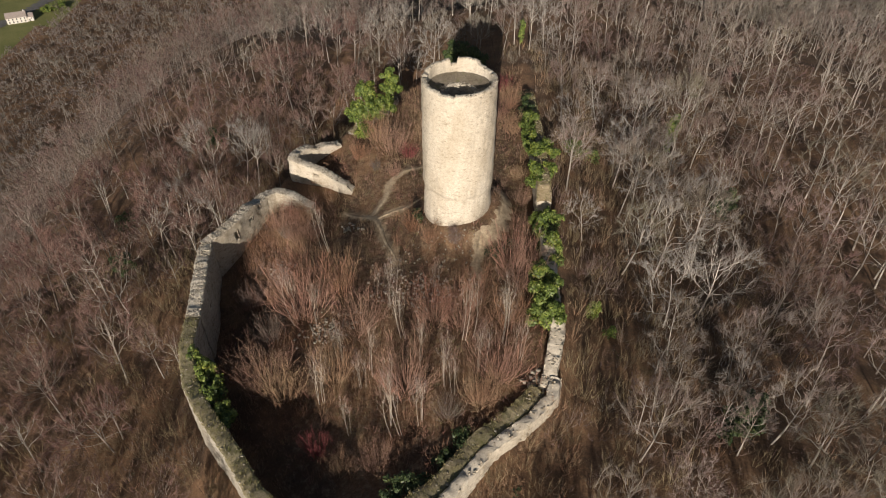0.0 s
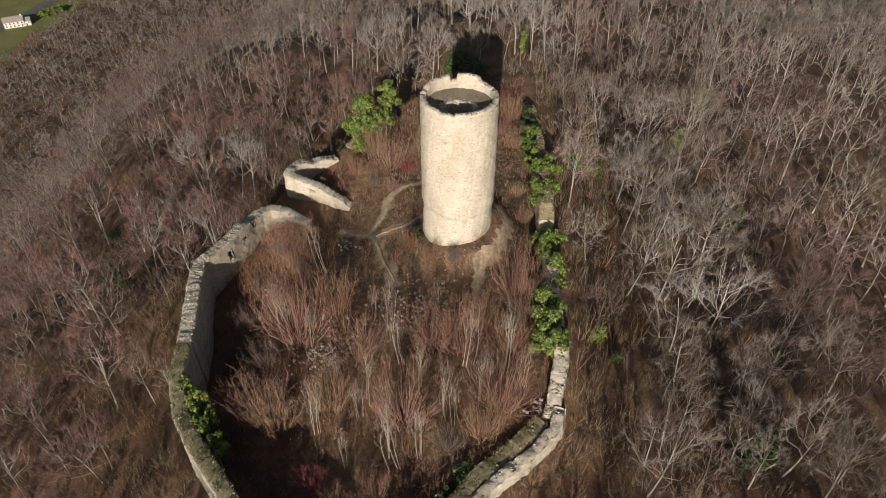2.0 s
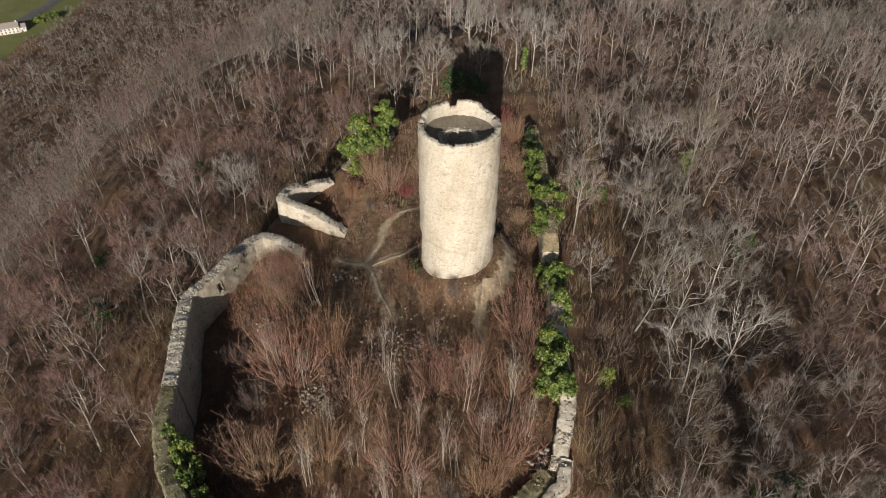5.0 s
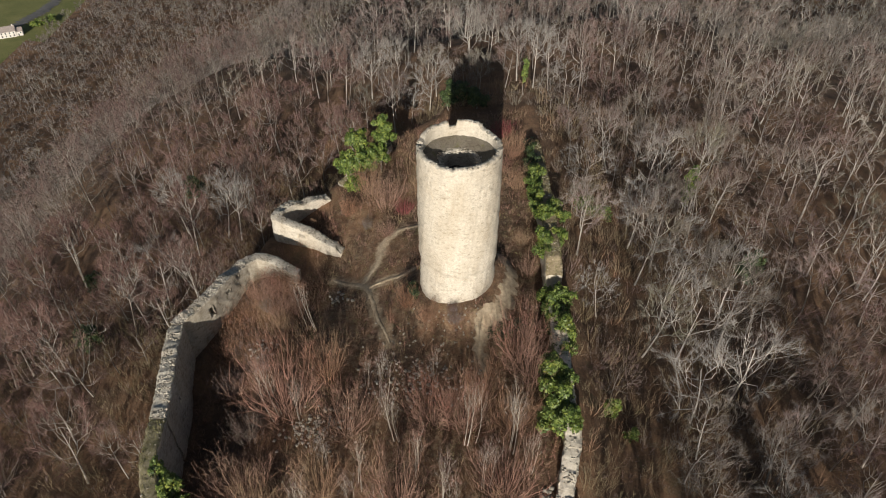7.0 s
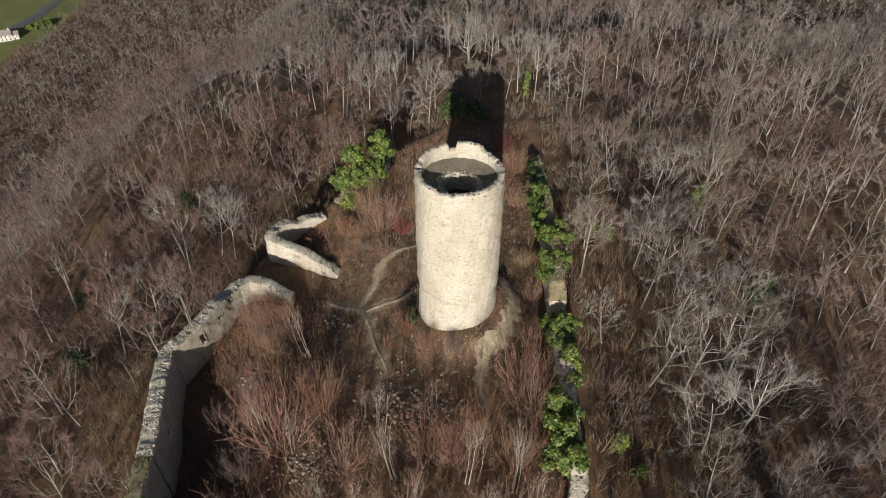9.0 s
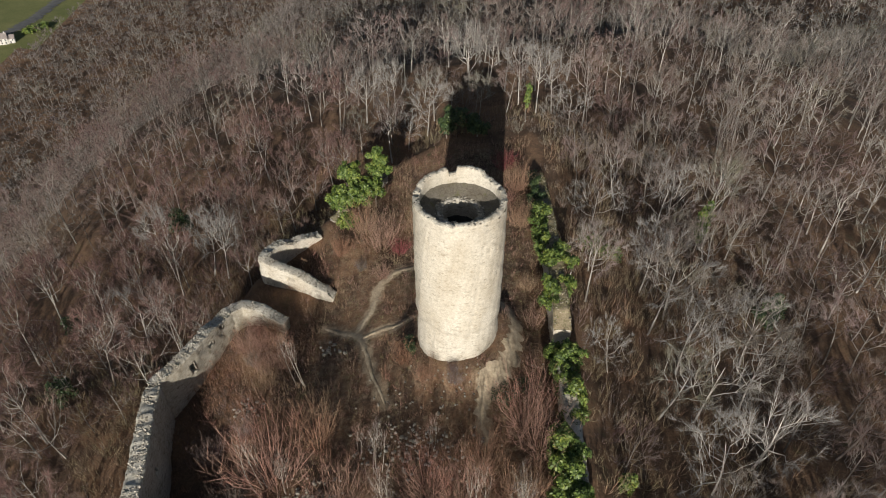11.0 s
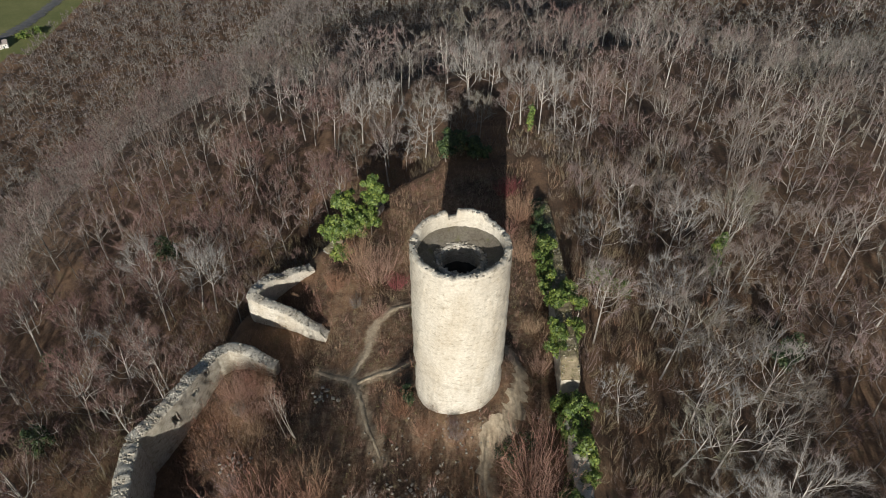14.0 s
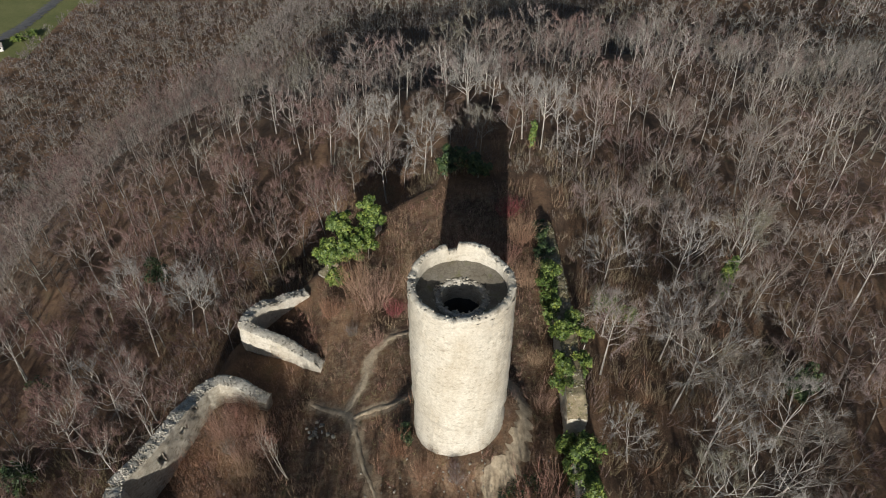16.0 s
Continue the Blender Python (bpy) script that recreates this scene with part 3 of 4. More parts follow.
def curtain_wall(name, label, line, thick, holes=(), mats=(None, None), seed=1, step=0.28, ragged=0.11, wob=0.12, blocks=24.0, batter=0.0, grass=0, cap=None):
    """A ruined wall along line, rows of (x, y, top height): two rough faces, a broken top with loose blocks, holes right through it.
    holes: (metres along, width, from, to below the top)."""
    rng = np.random.RandomState(seed)
    p = np.array(line, float)
    s = np.r_[0, np.cumsum(np.hypot(*np.diff(p[:, :2], axis=0).T))]
    n = int(s[-1] / step) + 1
    u = np.linspace(0, s[-1], n)
    c = np.stack([np.interp(u, s, p[:, k]) for k in range(3)], 1)
    for _ in range(1):
        c[1:-1, :2] = (c[:-2, :2] + 2 * c[1:-1, :2] + c[2:, :2]) / 4
    t = np.gradient(c[:, :2], axis=0)
    t /= np.linalg.norm(t, axis=1)[:, None]
    nr = np.stack([-t[:, 1], t[:, 0]], 1)
    top = c[:, 2] + np.interp(np.arange(n), np.arange(0, n + 6, 4), rng.uniform(-ragged, ragged, len(np.arange(0, n + 6, 4)))) + rng.uniform(-0.05, 0.05, n)
    nz = 22
    prof = []
    foot = np.minimum(height(c[:, 0] + nr[:, 0] * thick, c[:, 1] + nr[:, 1] * thick), height(c[:, 0] - nr[:, 0] * thick, c[:, 1] - nr[:, 1] * thick)) - 0.6
    for side in (1, -1):
        ks = range(nz) if side == 1 else range(nz - 1, -1, -1)
        for k in ks:
            z = foot + (top - foot) * k / (nz - 1) - (0.10 if k == nz - 1 else 0)
            w = side * (thick / 2) * (1 + (batter if side == -1 else 0.06) * (1 - k / (nz - 1)))
            prof.append(np.column_stack([c[:, :2] + nr * w, z]))
        if side == 1:
            for w in (0.33, 0.0, -0.33):
                prof.append(np.column_stack([c[:, :2] + nr * (w * thick), top + rng.uniform(-0.06, 0.06, n)]))
    m = len(prof)
    v = rumple(rumple(np.stack(prof, 0).reshape(-1, 3), 1.6, wob, seed), 6.3, 0.07, seed + 2.0)
    v += rng.normal(0, 0.022, v.shape)
    i = np.arange(m * n).reshape(m, n)
    skip = np.zeros((m - 1, n - 1), bool)
    extra = []
    for along, wide, z0, z1 in holes:
        a, b = int(along / step), int((along + wide) / step) + 1
        mid = (a + b) // 2
        dz = (top[mid] - foot[mid]) / (nz - 1)
        k1, k0 = nz - 1 - int(z0 / dz), nz - 1 - max(int(z1 / dz), int(z0 / dz) + 1)
        skip[k0:k1, a:b] = True
        skip[m - 1 - k1:m - 1 - k0, a:b] = True
        o = lambda k, q: i[k, q]
        r = lambda k, q: i[m - 1 - k, q]
        for q in range(a, b):
            extra += [(o(k0, q), o(k0, q + 1), r(k0, q + 1), r(k0, q)), (o(k1, q), o(k1, q + 1), r(k1, q + 1), r(k1, q))]
        for k in range(k0, k1):
            extra += [(o(k, a), o(k + 1, a), r(k + 1, a), r(k, a)), (o(k, b), o(k + 1, b), r(k + 1, b), r(k, b))]
    quads = np.stack([i[:-1, :-1], i[:-1, 1:], i[1:, 1:], i[1:, :-1]], -1)
    mat = np.zeros((m - 1, n - 1), int)
    mat[nz - 1:nz + 3] = 1
    f = quads[~skip]
    mat = mat[~skip]
    ends = []
    for q in (0, n - 1):
        for k in range(nz - 1):
            ends.append((i[k, q], i[k + 1, q], i[m - 2 - k, q], i[m - 1 - k, q]))
        ends.append((i[nz - 1, q], i[nz, q], i[nz + 2, q], i[nz + 3, q]))
    add = np.array(list(extra) + ends)
    f = np.concatenate([f, add])
    mat = np.r_[mat, np.zeros(len(add), int)]
    ob = tagged(new(name), label, "wall")
    child("masonry", mesh_from("masonry", v, f, [mats[0] or M_WALL, mats[1] or M_TOP], mat), ob)
    k = int(s[-1] * thick * blocks)
    pick = rng.uniform(0, n - 1.01, k)
    lo, fr = pick.astype(int), (pick % 1)[:, None]
    off = rng.uniform(-0.46, 0.46, k) * thick
    cen = np.column_stack([c[lo, :2] * (1 - fr) + c[lo + 1, :2] * fr + nr[lo] * off[:, None], top[lo] - 0.01])
    sv, sf = stones_on(rng, cen, rng.uniform(0.09, 0.26, (k, 3)) * (1, 1, 0.38))
    tagged(child("rubble_capping", mesh_from("rubble_capping", sv, sf, [cap or M_BLOCK]), ob, "loose rubble blocks on the wall top"), kind="stuff")
    if grass:
        k = int(s[-1] * thick * grass)
        pick = rng.randint(0, n, k)
        base = np.column_stack([c[pick, :2] + nr[pick] * (rng.uniform(-0.5, 0.5, k) * thick)[:, None], top[pick] - 0.08])
        tip = base + np.column_stack([rng.normal(0, 0.16, (k, 2)), rng.uniform(0.15, 0.45, k)])
        tagged(child("grass", mesh_from("grass", *blades(base, tip, np.full(k, 0.05), rng), [M_STRAW]), ob, "dry grass and moss growing on the wall crest"), kind="stuff")
    return ob


curtain_wall("curtain_wall", "ruined grey limestone curtain wall with putlog holes and rubble top",
             [(-19.0, 79.3, -5.3), (-20.4, 79.6, -4.5), (-22.4, 80.6, -3.9), (-24.6, 80.7, -3.6), (-26.0, 79.4, -3.3), (-26.7, 77.4, -3.2), (-27.1, 75.9, -2.4), (-28.6, 71.6, -2.2), (-31.0, 67.3, -2.2)], 1.5,
             holes=[(15.7, 0.3, 1.5, 2.9), (12.3, 0.3, 1.5, 2.3), (9.8, 0.4, 0.5, 1.2)], mats=(stone_material("sunlit limestone face", (0.57, 0.525, 0.44), (0.49, 0.445, 0.37), (0.30, 0.265, 0.21), 0.1), None), seed=3)
curtain_wall("curtain_wall", "tall grey stone curtain wall, its inner face in shade",
             [(-30.8, 67.0, -2.2), (-30.4, 63.5, -2.1), (-29.7, 60.0, -2.0), (-28.8, 54.0, -1.9)], 1.7, holes=[(8.2, 0.45, 3.0, 3.9)], seed=5)
curtain_wall("curtain_wall", "mossy low curtain wall overgrown with ivy and dry grass",
             [(-28.8, 53.8, -1.9), (-28.2, 49.0, -1.8), (-26.5, 44.5, -2.0), (-24.0, 40.8, -1.6), (-20.0, 36.0, -1.3), (-17.0, 31.8, -1.2), (-13.0, 28.6, -1.2), (-8.0, 26.5, -1.2), (-3.5, 28.3, -1.1)], 1.6, mats=(M_WALL, M_MOSS), seed=7, blocks=1.5, grass=55)
curtain_wall("curtain_wall", "pale broken curtain wall with rubble sloping from its crest",
             [(-3.6, 28.2, -1.1), (0.6, 31.5, -1.0), (4.2, 36.1, -1.1), (8.7, 39.7, -1.1), (10.9, 42.0, -0.9), (11.6, 44.4, -0.8)], 1.1, mats=(M_TOWER, M_TOWER), seed=9, batter=0.9, blocks=4.0, cap=M_PALE_BLOCK)
curtain_wall("rampart_bank", "mossy stone bank behind the wall crest",
             [(-4.6, 29.6, -1.5), (-0.5, 32.5, -1.4), (3.1, 37.0, -1.35), (7.3, 40.5, -1.3), (9.7, 43.1, -1.2)], 1.7, mats=(M_MOSS, M_MOSS), seed=10, blocks=1.5, grass=50)
curtain_wall("curtain_wall", "straight limestone curtain wall end with a rubble core",
             [(10.6, 43.4, -0.9), (11.3, 45.4, -0.7), (12.0, 48.0, 0.0), (12.5, 50.0, 0.4), (12.5, 56.0, 1.0), (12.8, 62.0, 1.2), (13.0, 67.5, 0.6)], 1.6, mats=(M_TOWER, M_TOWER), seed=11, blocks=10.0)
curtain_wall("curtain_wall", "ivy-clad limestone curtain wall fragment on the court edge",
             [(13.2, 71.2, 1.6), (13.3, 73.0, 2.7), (13.6, 78.0, 2.6), (13.9, 86.0, 2.2), (14.1, 95.0, 1.3), (14.2, 103.5, 0.0)], 1.9, mats=(M_TOWER, M_CREST), seed=13, blocks=6.0, grass=45, cap=M_PALE_BLOCK)
curtain_wall("curtain_wall", "low broken stone wall with dry grass on its crest",
             [(-15.4, 99.4, -5.4), (-13.0, 102.0, -3.8), (-10.0, 105.8, -3.2), (-8.6, 108.6, -3.6)], 1.5, mats=(M_WALL, M_MOSS), seed=15, blocks=2.0, grass=40)
curtain_wall("ruined_building", "roofless corner of a pale stone building, walls stepping down",
             [(-13.8, 85.1, -6.3), (-15.0, 85.5, -5.5), (-18.5, 87.0, -4.3), (-21.5, 88.1, -3.7), (-23.5, 88.9, -3.2), (-23.0, 91.0, -3.5), (-21.6, 93.0, -3.9), (-20.6, 93.8, -4.6), (-19.4, 94.8, -4.6), (-17.2, 96.6, -5.6)], 1.4,
             holes=[(5.6, 0.9, 0.9, 1.6)], mats=(M_TOWER, M_TOP), seed=17)


# ---------------------------------------------------------------- trees
def tubes(segs, rng, sides=3):
    """Tapered prisms from rows p0, p1, r0, r1."""
    s = np.array(segs, float)
    p0, p1, r0, r1 = s[:, 0:3], s[:, 3:6], s[:, 6], s[:, 7]
    a, b = frames_of(p1 - p0, np.random.RandomState(2))
    ang = np.arange(sides) * 2 * math.pi / sides
    ring = np.cos(ang)[None, :, None] * a[:, None] + np.sin(ang)[None, :, None] * b[:, None]
    v = np.concatenate([p0[:, None] + ring * r0[:, None, None], p1[:, None] + ring * r1[:, None, None]], 1)
    k = np.arange(sides)
    j = (k + 1) % sides
    t = np.concatenate([np.stack([k, j, sides + j], 1), np.stack([k, sides + j, sides + k], 1)])
    f = (t[None] + 2 * sides * np.arange(len(s))[:, None, None]).reshape(-1, 3)
    return v.reshape(-1, 3), f


def join(*sets):
    v, f, o = [], [], 0
    for a, b in sets:
        v.append(a)
        f.append(b + o)
        o += len(a)
    return np.concatenate(v), np.concatenate(f)


def unit(v):
    return v / max(1e-6, np.linalg.norm(v))


def ribbons(p0, p1, w0, w1, rng):
    """Flat tapering lengths of branch, two triangles each."""
    a, _ = frames_of(p1 - p0, rng)
    v = np.stack([p0 - a * w0[:, None] / 2, p0 + a * w0[:, None] / 2, p1 + a * w1[:, None] / 2, p1 - a * w1[:, None] / 2], 1).reshape(-1, 3)
    k = 4 * np.arange(len(p0))[:, None]
    return v, np.concatenate([k + (0, 1, 2), k + (0, 2, 3)])


def grow(seed, H, trunk, radius, limbs, boughs, twigs, width, segs_limb=4, thick=0.0108, reach=0.075, crook=0.05, lean=0.05, sides=3):
    """A bare deciduous tree: trunk, limbs arching up into a domed crown, bent boughs, fine twigs on the dome's outside. Gives (wood, twigs) as arrays."""
    rng = np.random.RandomState(seed)
    r, z0 = thick * H, trunk * H
    top = np.array([*rng.normal(0, lean * H * 0.6, 2), 0.72 * H])
    bend = rng.normal(0, 0.02 * H, 2)

    def on_trunk(u):
        return np.array([top[0] * u + bend[0] * math.sin(3.1 * u), top[1] * u + bend[1] * math.sin(3.1 * u), -0.5 + (top[2] + 0.5) * u])

    segs = []
    for k in range(5):
        segs.append((*on_trunk(k / 5), *on_trunk((k + 1) / 5), r * (1.2 - 0.2 * k), r * (1.0 - 0.2 * k)))
    heart = np.array([top[0] * 0.8, top[1] * 0.8, z0 + 0.36 * (H - z0)])
    size = np.array([radius, radius, H - heart[2]])
    starts, ends, girth, az = [], [], [], rng.uniform(0, 6.28)
    for L in range(limbs):
        az += 2.4 + rng.normal(0, 0.35)
        up = -0.12 + 1.0 * ((L + 0.5) / limbs) ** 0.8 + rng.normal(0, 0.08)
        flat = math.sqrt(max(0.02, 1 - min(up, 0.99) ** 2))
        aim = np.array([math.cos(az) * flat, math.sin(az) * flat, up])
        tip = heart + aim * size * rng.uniform(0.72, 1.0)
        p = on_trunk(min(0.96, (z0 / H + (0.72 - z0 / H) * max(0, up) * rng.uniform(0.6, 1.0)) / 0.72))
        bow = p + (tip - p) * 0.5 + np.array([0, 0, -0.03 * H * (1 - up)]) + aim * (1, 1, 0) * radius * 0.14
        line = [p + (bow - p) * 2 * u * (1 - u) + (tip - p) * u * u for u in np.linspace(0, 1, segs_limb + 1)]
        line = [q + rng.normal(0, crook * radius, 3) * (0 < i < segs_limb) for i, q in enumerate(line)]
        rr = r * rng.uniform(0.30, 0.44)
        for i in range(segs_limb):
            segs.append((*line[i], *line[i + 1], rr * (1 - 0.85 * i / segs_limb), rr * (1 - 0.85 * (i + 1) / segs_limb)))
        line = np.array(line)
        for u in rng.uniform(0.28, 0.98, boughs):
            starts.append([np.interp(u * segs_limb, np.arange(segs_limb + 1), line[:, k]) for k in range(3)])
            way = unit(aim + rng.normal(0, 0.42, 3) + (0, 0, 0.12))
            ends.append(heart + way * size * (rng.uniform(0.62, 1.06) if way[2] > -0.1 else 0.7))
            girth.append(rr * (1 - 0.7 * u))
    p0, p2, g = np.array(starts), np.array(ends), np.maximum(np.array(girth), width)
    span = np.linalg.norm(p2 - p0, axis=1)[:, None]
    p1 = p0 + (p2 - p0) * 0.5 + rng.normal(0, 0.10, p0.shape) * span + (0, 0, 0.03 * H)
    wood = join(tubes(segs, rng, sides), ribbons(p0, p1, 1.4 * g, 0.8 * g, rng), blades(p1, p2, 0.8 * g, rng))
    u = rng.uniform(0.15, 1.0, (len(p0), twigs, 1)) ** 0.75
    base = np.where(u < 0.5, p0[:, None] + (p1 - p0)[:, None] * 2 * u, p1[:, None] + (p2 - p1)[:, None] * (2 * u - 1)).reshape(-1, 3)
    out = (base - heart) / size
    out /= np.linalg.norm(out, axis=1)[:, None] + 1e-6
    along = np.repeat((p2 - p0) / (span + 1e-6), twigs, 0)
    way = 0.45 * along + 0.5 * out + rng.normal(0, 0.40, base.shape) + (0, 0, 0.25)
    way /= np.linalg.norm(way, axis=1)[:, None]
    tip = base + way * (H * reach * rng.uniform(0.5, 1.5, len(base)))[:, None]
    return wood, blades(base, tip, rng.uniform(0.6, 1.4, len(base)) * width, rng)


def bush(seed, H, stems, twigs, width, spread):
    """A clump of stems that bend upright, with fine twigs. The stems come first: three triangles each."""
    rng = np.random.RandomState(seed)
    a, rad = rng.uniform(0, 6.28, stems), rng.uniform(0, 0.35, stems) * H * spread
    root = np.column_stack([np.cos(a) * rad, np.sin(a) * rad, np.full(stems, -0.15)])
    lean = spread * rng.uniform(0.1, 0.75, stems)
    tip = root + np.column_stack([np.cos(a) * lean, np.sin(a) * lean, rng.uniform(0.65, 1.05, stems)]) * H
    knee = root + (tip - root) * 0.5 + np.column_stack([np.cos(a) * lean * 0.16, np.sin(a) * lean * 0.16, np.full(stems, -0.03)]) * H + rng.normal(0, 0.025 * H, (stems, 3))
    w = np.full(stems, width * 1.9)
    sets = [ribbons(root, knee, w, w * 0.7, rng), blades(knee, tip, w * 0.7, rng)]
    u = rng.uniform(0.25, 0.97, (stems, twigs, 1))
    b = np.where(u < 0.5, root[:, None] + (knee - root)[:, None] * 2 * u, knee[:, None] + (tip - knee)[:, None] * (2 * u - 1)).reshape(-1, 3)
    d = np.repeat((tip - knee) / H, twigs, 0) * 1.4 + rng.normal(0, 0.5, (stems * twigs, 3)) + (0, 0, 0.35)
    sets.append(blades(b, b + d * H * rng.uniform(0.10, 0.26, (stems * twigs, 1)), np.full(stems * twigs, width), rng))
    return join(*sets)


def scatter(sets, places, index_sets):
    """Joins turned and scaled copies of arrays into one: places are rows x, y, z, turn, scale, tall, which."""
    vs, fs, ms, ts, o = [], [], [], [], 0
    for which in range(len(sets)):
        rows = places[places[:, 6].astype(int) == which]
        if not len(rows):
            continue
        v, f = sets[which]
        c, s = (np.cos(rows[:, 3]) * rows[:, 4])[:, None], (np.sin(rows[:, 3]) * rows[:, 4])[:, None]
        w = np.stack([v[None, :, 0] * c - v[None, :, 1] * s + rows[:, 0:1], v[None, :, 0] * s + v[None, :, 1] * c + rows[:, 1:2], v[None, :, 2] * (rows[:, 4] * rows[:, 5])[:, None] + rows[:, 2:3]], -1)
        vs.append(w.reshape(-1, 3))
        fs.append((f[None] + len(v) * np.arange(len(rows))[:, None, None]).reshape(-1, 3) + o)
        ms.append(np.tile(index_sets[which], len(rows)))
        # tints shift darker westward, painting in that slope's dimmer, hazier light
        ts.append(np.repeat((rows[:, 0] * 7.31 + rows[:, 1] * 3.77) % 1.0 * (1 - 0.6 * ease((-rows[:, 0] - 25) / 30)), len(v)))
        o += len(rows) * len(v)
    return np.concatenate(vs), np.concatenate(fs), np.concatenate(ms), np.concatenate(ts)


def wood_and_twigs(g):
    v, f = join(*g)
    return (v, f), np.r_[np.zeros(len(g[0][1]), int), np.ones(len(g[1][1]), int)]


def jittered(x0, x1, y0, y1, cell, seed):
    rng = np.random.RandomState(seed)
    X, Y = np.meshgrid(np.arange(x0, x1, cell), np.arange(y0, y1, cell))
    X = (X + rng.uniform(-0.42, 0.42, X.shape) * cell).ravel()
    Y = (Y + rng.uniform(-0.42, 0.42, Y.shape) * cell).ravel()
    return X, Y, rng


def in_view(x, y):
    """The ground that the flight looks over, with a margin."""
    return (np.abs(x) < 14 + 0.49 * np.clip(y, 0, None) + 0.43 * (55 - height(x, y))) & (y > 12)


# woods near the walls: single trees
VARIANTS = [grow(100 + k, H, tr, R, 8, 6, 42, 0.025) for k, (H, tr, R) in enumerate([(12.0, 0.28, 4.0), (11.5, 0.36, 3.4), (13.0, 0.38, 3.3), (10.5, 0.25, 4.4), (11.5, 0.22, 4.2), (13.5, 0.40, 3.2), (9.5, 0.28, 3.8), (11.0, 0.20, 4.8)])]
protos = []
for g in VARIANTS:
    protos.append((mesh_from("trunk", *g[0], [M_BARK]), mesh_from("crown", *g[1], [M_TWIG]), mesh_from("trunk", *g[0], [M_PALE]), mesh_from("crown", *g[1], [M_TWIG_RED]), mesh_from("crown", *g[1], [M_TWIG_PALE])))


def tree(which, m, label, pale=False):
    root = tagged(new("tree"), label, "tree", group="bare trees round the walls")
    root.matrix_basis = m
    child("trunk", protos[which][2 if pale else 0], root)
    child("crown", protos[which][4 if pale else 3 if m.translation.x < -14 else 1], root)
    return root


X, Y, rng = jittered(-70, 75, 14, 140, 5.6, 21)
D = court_distance(X, Y)
thin = rng.uniform(0, 1, X.shape)
ok = (D > 2.2) & in_view(X, Y) & ~((Y < 45) & (D < 7)) & ~((Y > 106) & (D < 8) & (X < 16)) & ~((X > 12) & (X < 23) & (Y < 98) & (thin < 0.6)) & ~((D < 6) & (X < -15) & (thin < 0.5))
# tall pale trees that stand out of the wood
MARKED = [(27.8, 79.6, 3, 1.25), (27.1, 71.0, 7, 1.05), (27.4, 64.6, 4, 1.15), (25.6, 84.0, 1, 1.0), (35.7, 73.5, 0, 1.15), (18.8, 70.0, 6, 0.8), (21.1, 95.5, 3, 0.95), (31.5, 97.5, 7, 1.2), (-39.8, 83.4, 4, 1.1), (-34.4, 97.6, 1, 1.1), (-31.9, 96.6, 5, 0.95), (-42.0, 101.0, 2, 1.0), (-2.0, 126.5, 3, 1.15), (-5.4, 125.6, 6, 0.8),
          (16.8, 126.0, 5, 1.0), (14.4, 131.0, 2, 1.0), (20.0, 128.0, 1, 1.05), (22.0, 122.0, 3, 0.8), (-8.1, 132.0, 2, 1.0), (-13.3, 133.0, 0, 1.0), (26.6, 56.0, 7, 1.1), (32.5, 60.0, 4, 1.2), (32.0, 46.0, 6, 0.9), (6.1, 140.0, 5, 1.05), (9.5, 141.0, 1, 1.1)]
for x, y, _, _ in MARKED:
    ok &= np.hypot(X - x, Y - y) > 3.2
X, Y, D = X[ok], Y[ok], D[ok]
near = np.argsort(D)[:270]
for x, y, which, sc in MARKED:
    m = pose(x, y, float(height(x, y)), rng.uniform(-5, 5), rng.uniform(-5, 5), rng.uniform(0, 360)) @ Matrix.Diagonal((sc, sc, sc, 1))
    tree(which, m, "tall pale-barked bare tree standing out of the wood", True)
for i_ in near:
    which, sc = rng.randint(8), rng.uniform(0.62, 1.15)
    m = pose(X[i_], Y[i_], float(height(X[i_], Y[i_])), rng.uniform(-6, 6), rng.uniform(-6, 6), rng.uniform(0, 360)) @ Matrix.Diagonal((sc, sc, sc * rng.uniform(0.9, 1.1), 1))
    tree(which, m, "bare grey-barked tree with fine brown twigs in leaf litter")
far_ok = np.ones(len(X), bool)
far_ok[near] = False
MX, MY = X[far_ok], Y[far_ok]

# middle and far woods: one mesh each
X2, Y2, rng2 = jittered(-240, 240, 8, 280, 6.2, 22)
ok = in_view(X2, Y2) & ~((np.abs(X2 - 2.5) < 72.5) & (Y2 > 14) & (Y2 < 140)) & (Y2 < 275)
MX, MY = np.r_[MX, X2[ok]], np.r_[MY, Y2[ok]]
dist = np.hypot(MX, MY - 40)
mid = dist < 165
LOD1 = [wood_and_twigs(grow(200 + k, H, tr, R, 6, 4, 28, 0.040, 3)) for k, (H, tr, R) in enumerate([(12.0, 0.28, 4.0), (11.5, 0.34, 3.5), (12.5, 0.32, 3.6), (10.5, 0.22, 4.4), (11.5, 0.2, 4.2), (13.0, 0.36, 3.3)])]
LOD2 = [wood_and_twigs(grow(300 + k, H, tr, R, 5, 3, 18, 0.070, 2, 0.012, 0.085)) for k, (H, tr, R) in enumerate([(12.5, 0.3, 4.2), (11.5, 0.35, 3.8), (13, 0.3, 4.0), (10.5, 0.25, 4.5)])]


